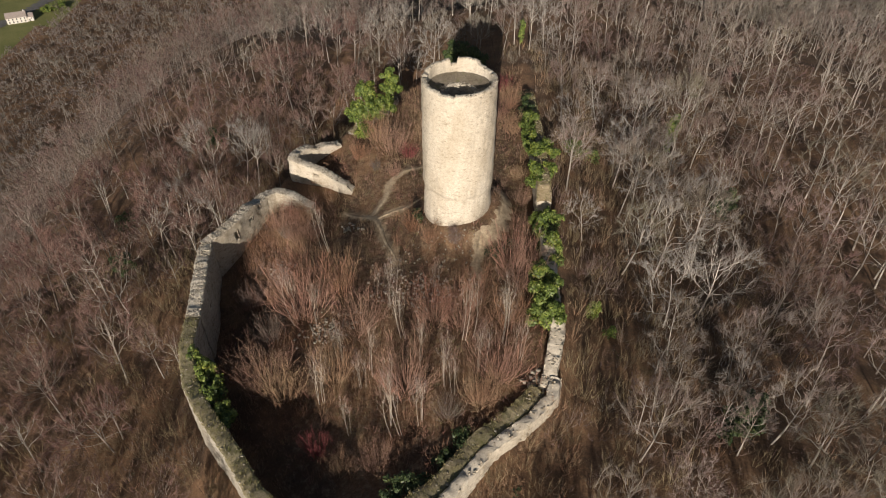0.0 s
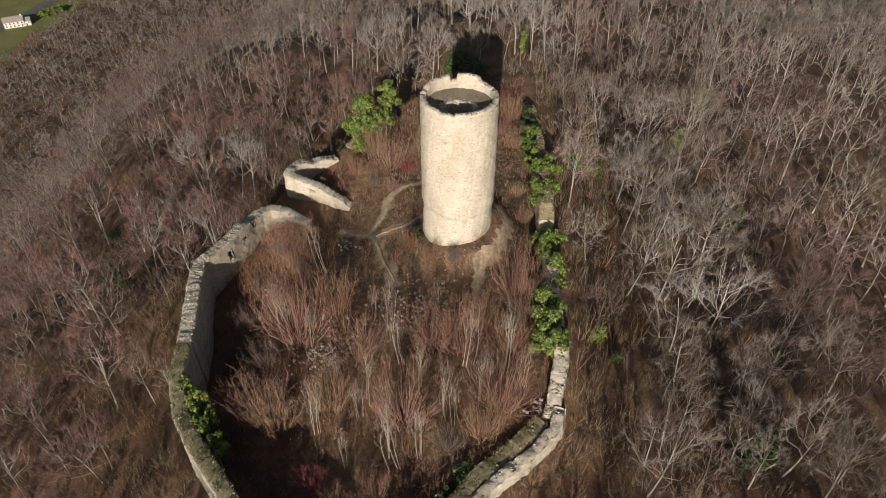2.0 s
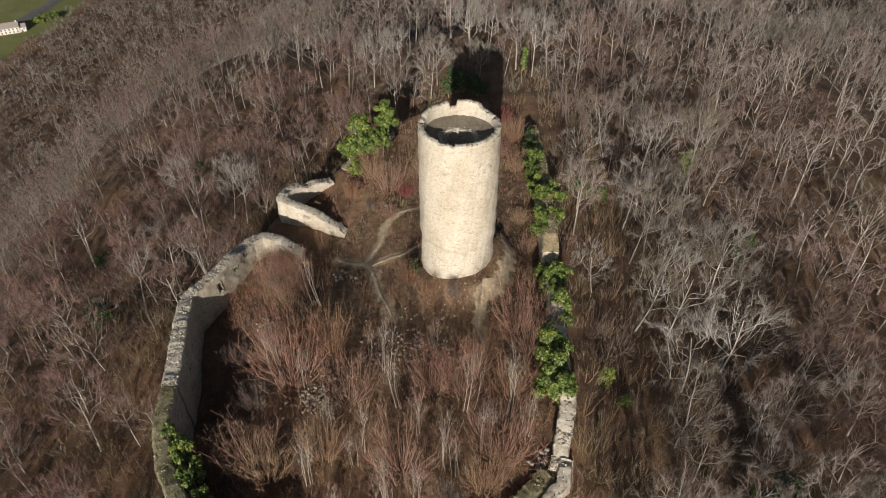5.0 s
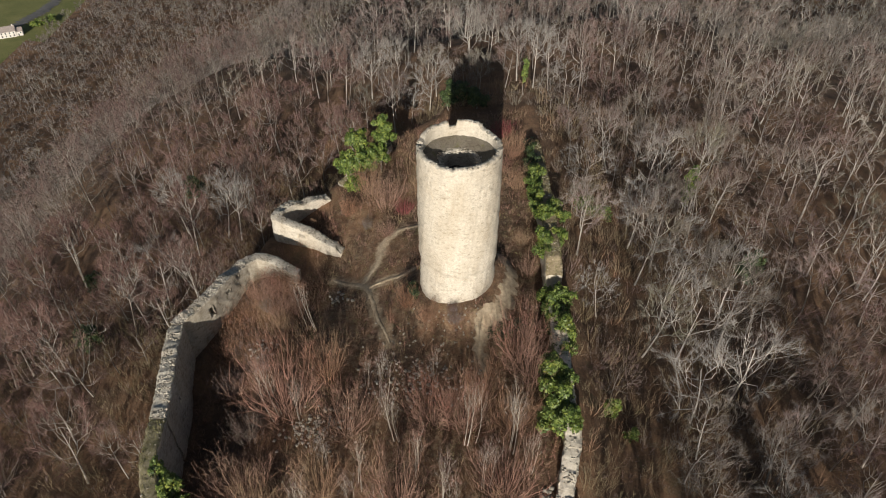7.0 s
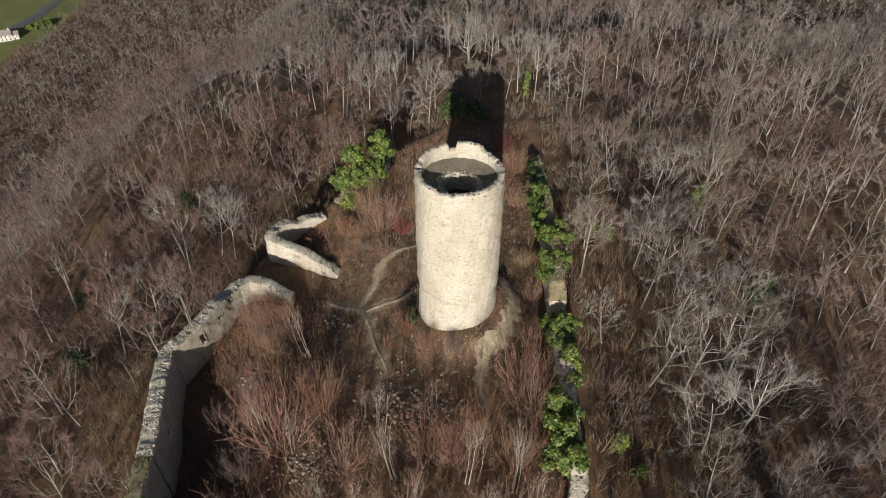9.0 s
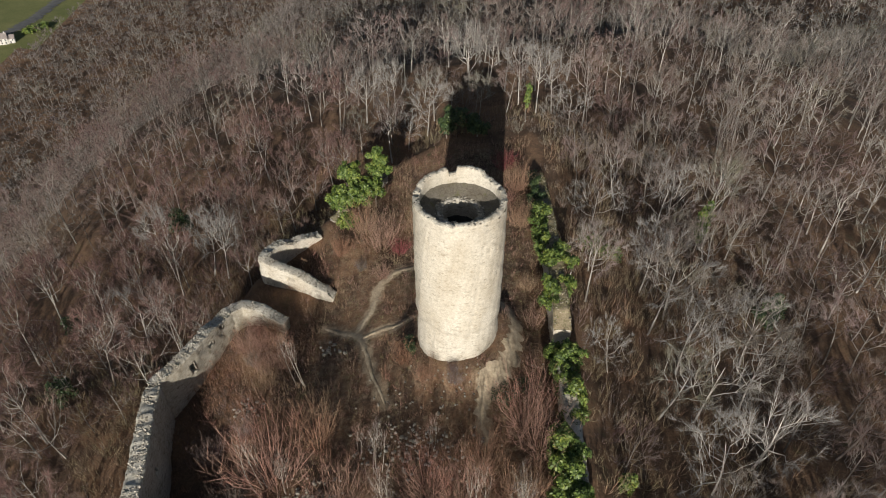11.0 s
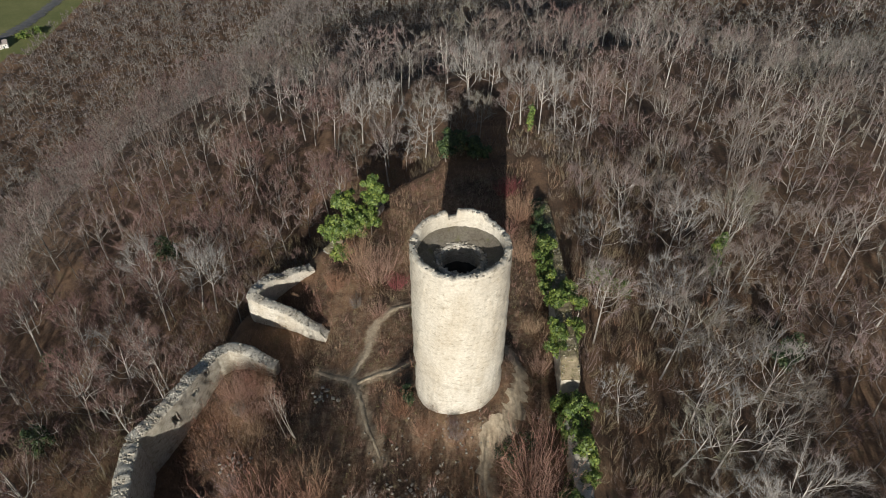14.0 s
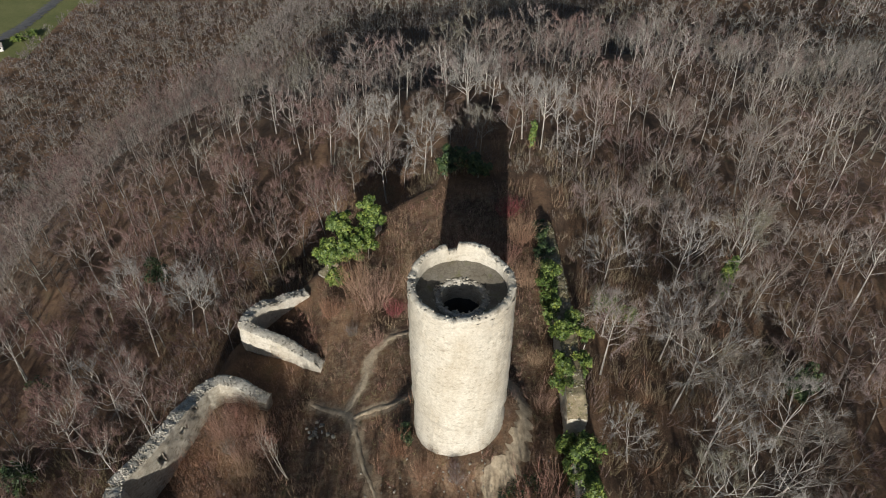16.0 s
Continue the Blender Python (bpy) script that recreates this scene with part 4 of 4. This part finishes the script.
def woods(name, xs, ys, lods, seed, label, twig):
    r = np.random.RandomState(seed)
    n = len(xs)
    pl = np.column_stack([xs, ys, height(xs, ys), r.uniform(0, 6.28, n), r.uniform(0.68, 1.25, n), r.uniform(0.85, 1.08, n), r.randint(0, len(lods), n)])
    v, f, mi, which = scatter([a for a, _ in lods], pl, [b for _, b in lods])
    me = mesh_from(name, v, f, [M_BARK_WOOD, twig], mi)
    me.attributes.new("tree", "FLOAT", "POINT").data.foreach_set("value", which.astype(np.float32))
    return tagged(new(name, me), label, "woods", kind="stuff")


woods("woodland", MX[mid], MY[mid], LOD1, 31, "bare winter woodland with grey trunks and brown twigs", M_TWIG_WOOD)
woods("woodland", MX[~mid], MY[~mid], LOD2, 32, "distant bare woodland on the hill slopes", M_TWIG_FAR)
X3, Y3, _ = jittered(-480, 300, 275, 640, 6.4, 23)
ok = in_view(X3, Y3) & (valley_side(X3, Y3) < -6) & ((X3 < 60) | (Y3 < 470)) & (Y3 < 560)
LOD3 = [wood_and_twigs(grow(400 + k, H, 0.25, R, 4, 3, 13, 0.15, 1, 0.012, 0.11)) for k, (H, R) in enumerate(((11.5, 4.2), (12.5, 4.0), (10.5, 4.5)))]
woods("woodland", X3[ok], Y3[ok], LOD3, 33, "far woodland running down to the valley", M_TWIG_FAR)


# ---------------------------------------------------------------- saplings and shrubs in the court
def ground_pose(x, y, turn=0, scale=1.0, sink=0.0, tilt=(0, 0)):
    return pose(x, y, float(height(x, y)) - sink, tilt[0], tilt[1], turn) @ Matrix.Diagonal((scale, scale, scale, 1))


def stem_tree(seed, H, label, twig, group):
    """A young multi-stemmed tree: pale thin stems, fine upright twigs."""
    rng = np.random.RandomState(seed)
    ob = tagged(new("young_tree"), label, "tree", group=group)
    stems = 3 + seed % 2
    for k in range(stems):
        tall = H * rng.uniform(0.75, 1.05)
        w, t = grow(seed * 7 + k, tall, 0.40, 0.095 * tall, 6, 2, 9, 0.016, 3, 0.0048, 0.075, 0.08, 0.03)
        off = np.array([*rng.normal(0, 0.28, 2), 0])
        child("trunk", mesh_from("trunk", w[0] + off, w[1], [M_YOUNG]), ob)
        child("crown", mesh_from("crown", t[0] + off, t[1], [twig]), ob)
    return ob


def shrub(seed, H, spread, label, twig, stems=80, twigs=12, width=0.024):
    ob = tagged(new("shrub"), label, "shrub", group="bare shrubs in the court")
    v, f = bush(seed, H, stems, twigs, width, spread)
    n = stems
    child("stem_clump", mesh_from("stem_clump", v[:7 * n], f[:3 * n], [twig]), ob)
    child("crown", mesh_from("crown", v[7 * n:], f[3 * n:] - 7 * n, [twig]), ob)
    return ob


young = [stem_tree(40 + k, H, "slender pale-stemmed young tree, bare, in russet brush", M_TWIG if k % 2 else M_RED, "slender young trees in the court") for k, H in enumerate((10.5, 9.0, 8.0, 11.0))]
spots = [(-4.7, 39.6), (-2.3, 40.9), (-9.6, 40.6), (-5.4, 41.1), (-7.7, 47.9), (-8.8, 45.9), (1.3, 44.1), (0.2, 44.8), (-18.0, 57.0), (-15.2, 56.4), (8.1, 47.8), (6.7, 50.3), (-2.7, 48.7), (-6.4, 57.6), (-8.3, 59.8), (-13.0, 44.5), (-15.9, 70.3),
         (3.9, 46.4), (-1.0, 60.0), (-4.5, 52.5), (2.9, 51.3), (-11.5, 50.0)]
rng = np.random.RandomState(77)
for n, (x, y) in enumerate(spots):
    m = ground_pose(x, y, rng.uniform(0, 360), rng.uniform(0.85, 1.12), 0, rng.uniform(-5, 5, 2))
    if n < len(young):
        young[n].matrix_basis = m
    else:
        copy_thing(young[n % len(young)], m)
SHRUBS = [shrub(60, 5.2, 0.75, "spreading red-brown bare shrub in brush", M_RED), shrub(61, 4.2, 0.6, "upright russet bare shrub in brush", M_BRUSH), shrub(62, 4.0, 0.6, "dense brown bare shrub in brush", M_TWIG), shrub(63, 3.0, 0.8, "crimson-stemmed bare dogwood shrub", M_CRIMSON, 70)]
kinds = [(-19.7, 47.5, 0, 1.25), (-17.6, 45.6, 1, 1.2), (-12.7, 38.4, 3, 1.0), (-6.5, 36.3, 0, 0.55), (-10.1, 36.0, 1, 0.55), (-20.4, 54.6, 2, 0.9), (-24.4, 61.5, 2, 0.8), (-17.0, 58.0, 0, 1.35), (8.6, 62.0, 0, 1.1), (9.6, 58.5, 0, 1.0), (4.0, 57.0, 1, 0.9),
         (7.2, 53.0, 1, 1.0), (-22.2, 77.0, 0, 0.42), (-20.4, 77.4, 1, 0.45), (-23.0, 75.0, 0, 0.45), (-21.2, 75.2, 0, 0.42), (-19.4, 75.6, 1, 0.45), (-22.0, 73.2, 2, 0.5), (1.3, 67.7, 2, 0.36), (-7.5, 87.0, 0, 0.45), (-13.5, 92.0, 1, 0.6), (-10.5, 89.0, 2, 0.5), (-20.5, 72.5, 0, 0.5), (-18.4, 73.2, 0, 0.45), (-19.6, 70.6, 1, 0.5), (-5.5, 92.0, 3, 0.9), (-8.0, 93.5, 0, 0.9), (-10.5, 96.5, 1, 1.0), (11.0, 93.0, 1, 0.7), (9.0, 97.5, 0, 0.6), (11.0, 101.0, 1, 0.8), (10.0, 107.0, 3, 1.2), (10.5, 80.5, 1, 0.45), (10.8, 75.0, 0, 0.4),
         (1.5, 66.6, 2, 0.6), (-1.5, 67.4, 1, 0.6), (-4.2, 70.4, 1, 0.55), (-2.0, 95.5, 1, 1.0), (4.0, 98.0, 0, 1.0), (6.5, 92.0, 1, 1.0), (0.5, 41.0, 2, 0.8), (4.0, 42.3, 1, 0.8), (-1.2, 55.0, 0, 1.0), (-10.0, 54.0, 0, 1.0), (-13.0, 62.0, 1, 1.0), (-4.0, 45.0, 0, 1.1), (5.8, 45.6, 0, 1.0),
         (-21.0, 64.0, 2, 0.8), (2.0, 54.0, 0, 1.0), (-12.0, 47.5, 1, 1.1)]
used = set()
for x, y, k, sc in kinds:
    m = ground_pose(x, y, rng.uniform(0, 360), sc * rng.uniform(0.9, 1.1))
    if k in used:
        copy_thing(SHRUBS[k], m)
    else:
        SHRUBS[k].matrix_basis = m
        used.add(k)


# ---------------------------------------------------------------- uncountable low growth
def brushwood(name, xs, ys, sets, mats, index, seed, label, lo=0.6, hi=1.2):
    r = np.random.RandomState(seed)
    n = len(xs)
    pl = np.column_stack([xs, ys, height(xs, ys), r.uniform(0, 6.28, n), r.uniform(lo, hi, n), r.uniform(0.8, 1.2, n), r.randint(0, len(sets), n)])
    v, f, mi, _ = scatter(sets, pl, [np.full(len(b), index[k]) for k, (_, b) in enumerate(sets)])
    return tagged(new(name, mesh_from(name, v, f, mats, mi)), label, "undergrowth", kind="stuff")


low = [bush(80 + k, H, 7, 8, 0.017, sp) for k, (H, sp) in enumerate([(1.7, 0.6), (1.2, 0.8), (2.3, 0.4), (0.9, 1.0), (1.6, 0.6)])]
X4, Y4, r4 = jittered(-32, 16, 26, 118, 1.0, 24)
D4 = court_distance(X4, Y4)
tower_d = np.hypot(X4 - TX, Y4 - TY)
open_ground = (X4 > -15) & (Y4 > 62) & (Y4 < 92)
keep = (D4 < -0.8) & (tower_d > 4.8) & (path_clear(X4, Y4) > 1.0) & (~open_ground | (tower_d < 7) | (r4.uniform(0, 1, X4.shape) < 0.6)) & (r4.uniform(0, 1, X4.shape) < 0.85)
brushwood("brushwood", X4[keep], Y4[keep], low, [M_BRUSH, M_RED, M_TWIG], [0, 1, 0, 2, 1], 41, "low russet and brown brush covering the court")
X5, Y5, r5 = jittered(-60, 62, 14, 130, 1.75, 25)
D5 = court_distance(X5, Y5)
keep = (D5 > 1.6) & (D5 < 34) & in_view(X5, Y5)
brushwood("brushwood", X5[keep], Y5[keep], low, [M_BRUSH, M_TWIG, M_SCRUB], [0, 1, 2, 1, 2], 42, "brown undergrowth beneath the bare trees", 0.8, 1.8)
tall = [bush(180 + k, H, 22, 9, 0.018, sp) for k, (H, sp) in enumerate([(3.4, 0.7), (2.6, 0.9), (4.2, 0.55)])]
X7, Y7, r7 = jittered(-50, 45, 14, 120, 2.9, 27)
D7 = court_distance(X7, Y7)
keep = (D7 > 2.2) & (D7 < 15) & (r7.uniform(0, 1, X7.shape) < 0.75)
brushwood("thicket", X7[keep], Y7[keep], tall, [M_BRUSH, M_TWIG, M_SCRUB], [2, 1, 2], 44, "tangled brown thicket outside the walls", 0.6, 1.1)
X8, Y8, _ = jittered(-27, -16, 67, 79, 0.55, 28)
keep = court_distance(X8, Y8) < -1.0
brushwood("brambles", X8[keep], Y8[keep], low, [M_BRUSH, M_TWIG, M_RED], [0, 1, 0, 2, 1], 45, "arching russet brambles heaped inside the wall", 0.5, 0.95)
# dry grass tufts
tuft = [bush(95 + k, 0.42, 12, 1, 0.03, 1.6) for k in range(2)]
X6, Y6, r6 = jittered(-16, 14, 40, 114, 0.9, 26)
keep = (court_distance(X6, Y6) < -0.5) & (np.hypot(X6 - TX, Y6 - TY) > 4.7) & (path_clear(X6, Y6) > 0.8) & (r6.uniform(0, 1, X6.shape) < 0.6)
brushwood("grass", X6[keep], Y6[keep], tuft, [M_STRAW], [0, 0], 43, "tufts of dry and green grass", 0.5, 1.2)


# fallen rubble in the court
def rubble(x, y, rx, ry, n, seed, lo, hi, label):
    r = np.random.RandomState(seed)
    px, py = x + r.normal(0, rx, n), y + r.normal(0, ry, n)
    s = r.uniform(lo, hi, (n, 3))
    v, f = stones_on(r, np.column_stack([px, py, height(px, py) + s[:, 2] * 0.2]), s)
    return tagged(new("rubble", mesh_from("rubble", v, f, [M_STONE])), label, "rubble", kind="stuff")


rubble(-13.5, 54.8, 1.8, 1.2, 130, 1, 0.1, 0.4, "scatter of pale limestone rubble in the brush")
rubble(-2.5, 60.5, 2.6, 1.6, 150, 2, 0.1, 0.38, "fallen pale stones among dry grass")
rubble(-21.5, 67.6, 0.9, 0.6, 26, 3, 0.12, 0.4, "mossy fallen stones below the wall")
rubble(0.0, 66.5, 5.0, 1.5, 80, 4, 0.08, 0.26, "loose stones in front of the tower")
rubble(-13.3, 76.0, 0.8, 0.8, 16, 5, 0.15, 0.5, "few pale boulders beside the path")
rubble(10.0, 44.4, 0.7, 0.8, 60, 6, 0.15, 0.5, "tumbled stones at the wall corner")


# ---------------------------------------------------------------- evergreen growth
def leafy(name, label, category, lobes, leaves, size, mat, seed):
    """Leaves on a heap of uneven lobes, rows x, y, z, rx, ry, rz; a few woody stems inside."""
    r = np.random.RandomState(seed)
    ob = tagged(new(name), label, category)
    cs, ns = [], []
    small = []
    for x, y, z, a, b, c in lobes:
        small.append((x, y, z, a * 0.66, b * 0.66, c * 0.66))
        for _ in range(15):
            d = unit(r.normal(size=3))
            d[2] = abs(d[2]) if d[2] < -0.4 else d[2]
            q = r.uniform(0.2, 0.48)
            g = r.uniform(0.68, 1.12)
            small.append((x + d[0] * a * g, y + d[1] * b * g, z + d[2] * c * g, q * min(a, 1.6), q * min(b, 1.6), q * min(c, 1.6)))
    for x, y, z, a, b, c in small:
        k = int(leaves * 1.7 * (a * b + b * c + a * c) / 3)
        d = r.normal(size=(k, 3))
        d /= np.linalg.norm(d, axis=1)[:, None]
        d[:, 2] = np.where(d[:, 2] < -0.55, -d[:, 2], d[:, 2])
        lump = 1 + 0.22 * np.sin(5 * d[:, 0] + seed) * np.sin(4 * d[:, 1] + x) + 0.16 * np.sin(9 * d[:, 2] + 7 * d[:, 0] + y)
        rad = lump * r.uniform(0.62, 1.06, k) ** 0.5
        cs.append(d * rad[:, None] * (a, b, c) + (x, y, z))
        ns.append(d)
    c, n = np.concatenate(cs), np.concatenate(ns)
    n = n + r.normal(0, 0.55, n.shape) + (0, 0, 0.35)
    u, w = frames_of(n, r)
    s = (size * 0.8 * r.uniform(0.5, 1.5, len(c)))[:, None]
    v = np.stack([c - u * s, c - w * s * 0.55, c + u * s, c + w * s * 0.55], 1).reshape(-1, 3)
    child("leaves", mesh_from("leaves", v, np.arange(len(v)).reshape(-1, 4), [mat]), ob)
    for x, y, z, a, b, cc in lobes:
        g = float(height(x, y)) - 0.3
        e = np.array([x, y, z]) + r.normal(0, 0.25, 3) * (a, b, cc)
        m = (np.array([x, y, min(g, z - 0.5 * cc)]) + e) / 2 + r.normal(0, 0.1, 3)
        child("stem", mesh_from("stem", *tubes([(x, y, min(g, z - 0.5 * cc), *m, 0.10, 0.07), (*m, *e, 0.07, 0.03)], r, 5), [M_BARK]), ob)
    return ob


IVY = "dense green ivy hanging over the ruined wall"
leafy("ivy", "thick bright green ivy mass over the wall end", "ivy", [(11.4, 54.6, 0.6, 2.0, 3.2, 2.6), (11.8, 57.0, 0.6, 1.6, 2.0, 2.2), (11.4, 51.8, 0.2, 1.6, 1.8, 1.8)], 420, 0.2, M_IVY, 1)
leafy("ivy", IVY, "ivy", [(13.5, 67.6, 0.6, 1.9, 2.3, 1.7), (13.6, 64.2, 0.4, 1.3, 2.0, 1.5), (12.4, 69.4, -0.4, 1.0, 1.2, 1.3), (12.3, 65.8, -0.6, 0.8, 2.2, 1.4)], 360, 0.18, M_IVY, 2)
leafy("ivy", IVY, "ivy", [(13.0, 61.0, 0.0, 1.1, 1.5, 1.3), (12.0, 60.0, -1.0, 0.8, 1.6, 1.2)], 330, 0.16, M_IVY, 3)
leafy("ivy", IVY, "ivy", [(12.5, 76.4, 1.4, 1.3, 2.1, 1.8), (14.6, 77.6, 2.2, 0.9, 1.3, 0.9), (13.6, 81.6, 2.5, 2.1, 1.0, 0.9), (15.6, 81.4, 2.4, 0.8, 0.8, 0.7)], 360, 0.18, M_IVY, 4)
leafy("ivy", IVY, "ivy", [(13.0, 85.6, 1.5, 1.0, 2.4, 1.4), (14.8, 84.0, 2.0, 0.9, 1.4, 0.7), (13.0, 91.8, 1.3, 1.3, 2.4, 1.3), (12.8, 88.6, 0.8, 0.8, 1.8, 1.3)], 300, 0.17, M_IVY, 5)
leafy("ivy", "dark ivy on the low wall", "ivy", [(13.5, 97.0, 0.5, 1.2, 3.0, 1.2), (14.0, 102.0, -0.5, 1.1, 2.4, 1.0), (12.8, 95.5, -0.3, 0.7, 2.2, 1.2)], 300, 0.16, M_IVY_DARK, 6)
leafy("ivy", "tall bright ivy heap over broken masonry", "ivy", [(-14.2, 100.0, -2.4, 2.3, 2.3, 2.3), (-11.6, 100.4, -1.8, 2.2, 2.0, 2.6), (-12.6, 103.0, 0.2, 2.0, 1.6, 1.8), (-8.8, 104.2, 0.9, 1.7, 1.5, 2.8), (-9.4, 102.2, -1.6, 1.3, 1.2, 1.6), (-13.0, 97.6, -4.4, 1.3, 1.3, 1.3)], 330, 0.22, M_IVY, 7)
leafy("ivy", "ivy trailing down the inner face of the wall", "ivy", [(-25.4, 46.2, -3.0, 0.9, 1.8, 1.5), (-24.0, 43.6, -3.2, 0.9, 1.9, 1.6), (-22.4, 41.2, -3.6, 0.9, 1.5, 1.6), (-27.0, 48.4, -2.4, 0.7, 1.3, 0.9)], 360, 0.18, M_IVY, 8)
leafy("evergreen_shrub", "green bramble shrub against the wall foot", "shrub", [(1.6, 37.2, -2.6, 1.3, 1.9, 1.1), (0.2, 35.4, -2.8, 1.0, 1.4, 0.9)], 260, 0.18, M_IVY_DARK, 9)
leafy("evergreen_shrub", "dark green bramble shrub against the wall foot", "shrub", [(-3.8, 32.8, -2.6, 2.0, 1.3, 1.0), (-1.4, 33.4, -2.8, 1.4, 1.0, 0.8)], 240, 0.18, M_IVY_DARK, 10)
leafy("evergreen_shrub", "green shrub outside the wall", "shrub", [(6.4, 33.6, -5.2, 1.7, 1.3, 1.1)], 260, 0.18, M_IVY_DARK, 11)
leafy("evergreen_shrub", "dark evergreen shrub in the tower's shadow", "shrub", [(3.6, 119.5, float(height(3.6, 119.5)) + 2.2, 2.6, 2.0, 2.4), (6.2, 117.5, float(height(6.2, 117.5)) + 1.2, 1.6, 1.4, 1.4), (1.4, 118.0, float(height(1.4, 118)) + 2.0, 1.4, 1.2, 2.4)], 260, 0.24, M_IVY_DARK, 12)


def ground_lobe(x, y, rx, rz, lift=0.6):
    return (x, y, float(height(x, y)) + rz * lift, rx, rx, rz)


leafy("evergreen_shrub", "low green scrub at the tower foot", "shrub", [ground_lobe(-3.2, 71.2, 0.7, 0.7), ground_lobe(-3.6, 72.6, 0.6, 0.6)], 260, 0.13, M_IVY_DARK, 22)
leafy("evergreen_shrub", "dull green scrub beside the path", "shrub", [ground_lobe(7.0, 65.4, 1.3, 0.45), ground_lobe(8.6, 66.4, 0.9, 0.4)], 200, 0.12, M_IVY_DARK, 23)
leafy("holly", "dark green holly bush among bare trees", "shrub", [ground_lobe(31.2, 41.6, 1.7, 2.4, 0.9), ground_lobe(32.8, 42.8, 1.3, 2.0, 1.3), ground_lobe(29.6, 41.0, 1.2, 1.5)], 230, 0.22, M_IVY_DARK, 13)
leafy("ivy_clad_stump", "ivy-clad tree stem among bare trees", "ivy", [ground_lobe(36.5, 95.0, 1.0, 3.8, 1.0), ground_lobe(37.4, 95.8, 1.1, 2.2, 2.6)], 230, 0.24, M_IVY, 14)
leafy("evergreen_shrub", "low green shrub outside the wall", "shrub", [ground_lobe(17.6, 55.0, 0.9, 1.4), ground_lobe(19.0, 52.6, 0.7, 0.8)], 300, 0.16, M_IVY, 15)
leafy("holly", "dark holly on the wooded slope", "shrub", [ground_lobe(42.0, 81.5, 1.6, 2.6, 0.9), ground_lobe(43.5, 82.6, 1.3, 2.2, 1.2)], 200, 0.24, M_IVY_DARK, 16)
leafy("evergreen_shrub", "pale green shrub below a bare tree", "shrub", [ground_lobe(20.5, 90.5, 1.6, 1.4), ground_lobe(23.0, 90.0, 1.3, 1.1)], 130, 0.16, M_IVY, 17)
leafy("ivy_clad_stump", "ivy-clad stem at the wood's edge", "ivy", [ground_lobe(14.5, 121.0, 0.5, 3.6, 1.0)], 260, 0.22, M_IVY, 18)
leafy("evergreen_shrub", "olive green shrub in the wood", "shrub", [ground_lobe(-42.0, 108.0, 1.6, 2.4, 1.6)], 120, 0.22, M_IVY_DARK, 19)
leafy("evergreen_shrub", "dull green shrub on the slope", "shrub", [ground_lobe(-47.0, 74.0, 1.3, 2.0, 1.2), ground_lobe(-48.4, 75.5, 1.0, 1.6, 1.2)], 160, 0.22, M_IVY_DARK, 20)
leafy("evergreen_shrub", "dull green shrub among bare trees", "shrub", [ground_lobe(-54.0, 91.0, 1.4, 2.0, 1.2)], 140, 0.22, M_IVY_DARK, 21)


# ---------------------------------------------------------------- the farmhouse in the valley
HZ = float(height(-302, 470))
house = tagged(new("farmhouse"), "long cream farmhouse with a weathered grey-brown tiled roof", "house")
house.matrix_basis = pose(-303, 475, HZ, 0, 0, 24) @ Matrix.Diagonal((0.68, 0.68, 0.68, 1))


def gable(x0, x1, depth, eaves, ridge):
    bm = box(bmesh.new(), x0, x1, -depth / 2, depth / 2, -1, eaves)
    for x in (x0, x1):
        bm.faces.new([bm.verts.new(p) for p in ((x, -depth / 2, eaves), (x, depth / 2, eaves), (x, 0, ridge))])
    return bm


def gable_roof(x0, x1, depth, eaves, ridge, over=0.5, thick=0.25):
    bm = bmesh.new()
    for s in (-1, 1):
        lo = eaves - over * (ridge - eaves) / (depth / 2)
        prof = [(s * (depth / 2 + over), lo), (0, ridge), (0, ridge + thick), (s * (depth / 2 + over), lo + thick)]
        a = [bm.verts.new((x0 - over, y, z)) for y, z in prof]
        b = [bm.verts.new((x1 + over, y, z)) for y, z in prof]
        bm.faces.new(a)
        bm.faces.new(b[::-1])
        for k in range(4):
            bm.faces.new((a[k], b[k], b[(k + 1) % 4], a[(k + 1) % 4]))
    return bm


part("wall", gable(-11, 8, 10, 6.2, 10.0), M_RENDER, house)
part("wall", gable(8, 14, 8, 4.6, 7.4), M_RENDER, house)
roof = part("roof", gable_roof(-11, 8, 10, 6.2, 10.0), M_TILE, house)
part("roof", gable_roof(8.3, 14, 8, 4.6, 7.4), M_TILE, house)
part("chimney", box(bmesh.new(), 6.2, 7.2, -0.6, 0.6, 8.6, 11.4), M_RENDER, roof)
for k in range(5):
    for z0 in (0.9, 3.7):
        x = -9.4 + 3.7 * k
        win = part("window", box(bmesh.new(), x, x + 1.3, -5.08, -4.95, z0, z0 + 1.6), M_DARK, house)
        part("sill", box(bmesh.new(), x - 0.15, x + 1.45, -5.2, -4.9, z0 - 0.14, z0), M_STONE, win)
part("door", box(bmesh.new(), 9.6, 10.8, -4.08, -3.95, 0, 2.2), M_DARK, house)
part("window", box(bmesh.new(), 11.6, 12.8, -4.08, -3.95, 2.4, 3.7), M_DARK, house)
ribbon_path("road", [(-338, 380), (-324, 440), (-309, 482), (-299, 520), (-293, 600), (-292, 760)], [6.5] * 6, 0.6, M_ROAD, "grey asphalt valley road past the farmhouse")
leafy("hedge", "bright green garden hedge beside the farmhouse", "hedge", [(-291 + 2.4 * k, 492 + 3 * k, HZ + 1.6, 4.5, 4.5, 2.6) for k in range(4)], 30, 0.7, M_IVY, 31)
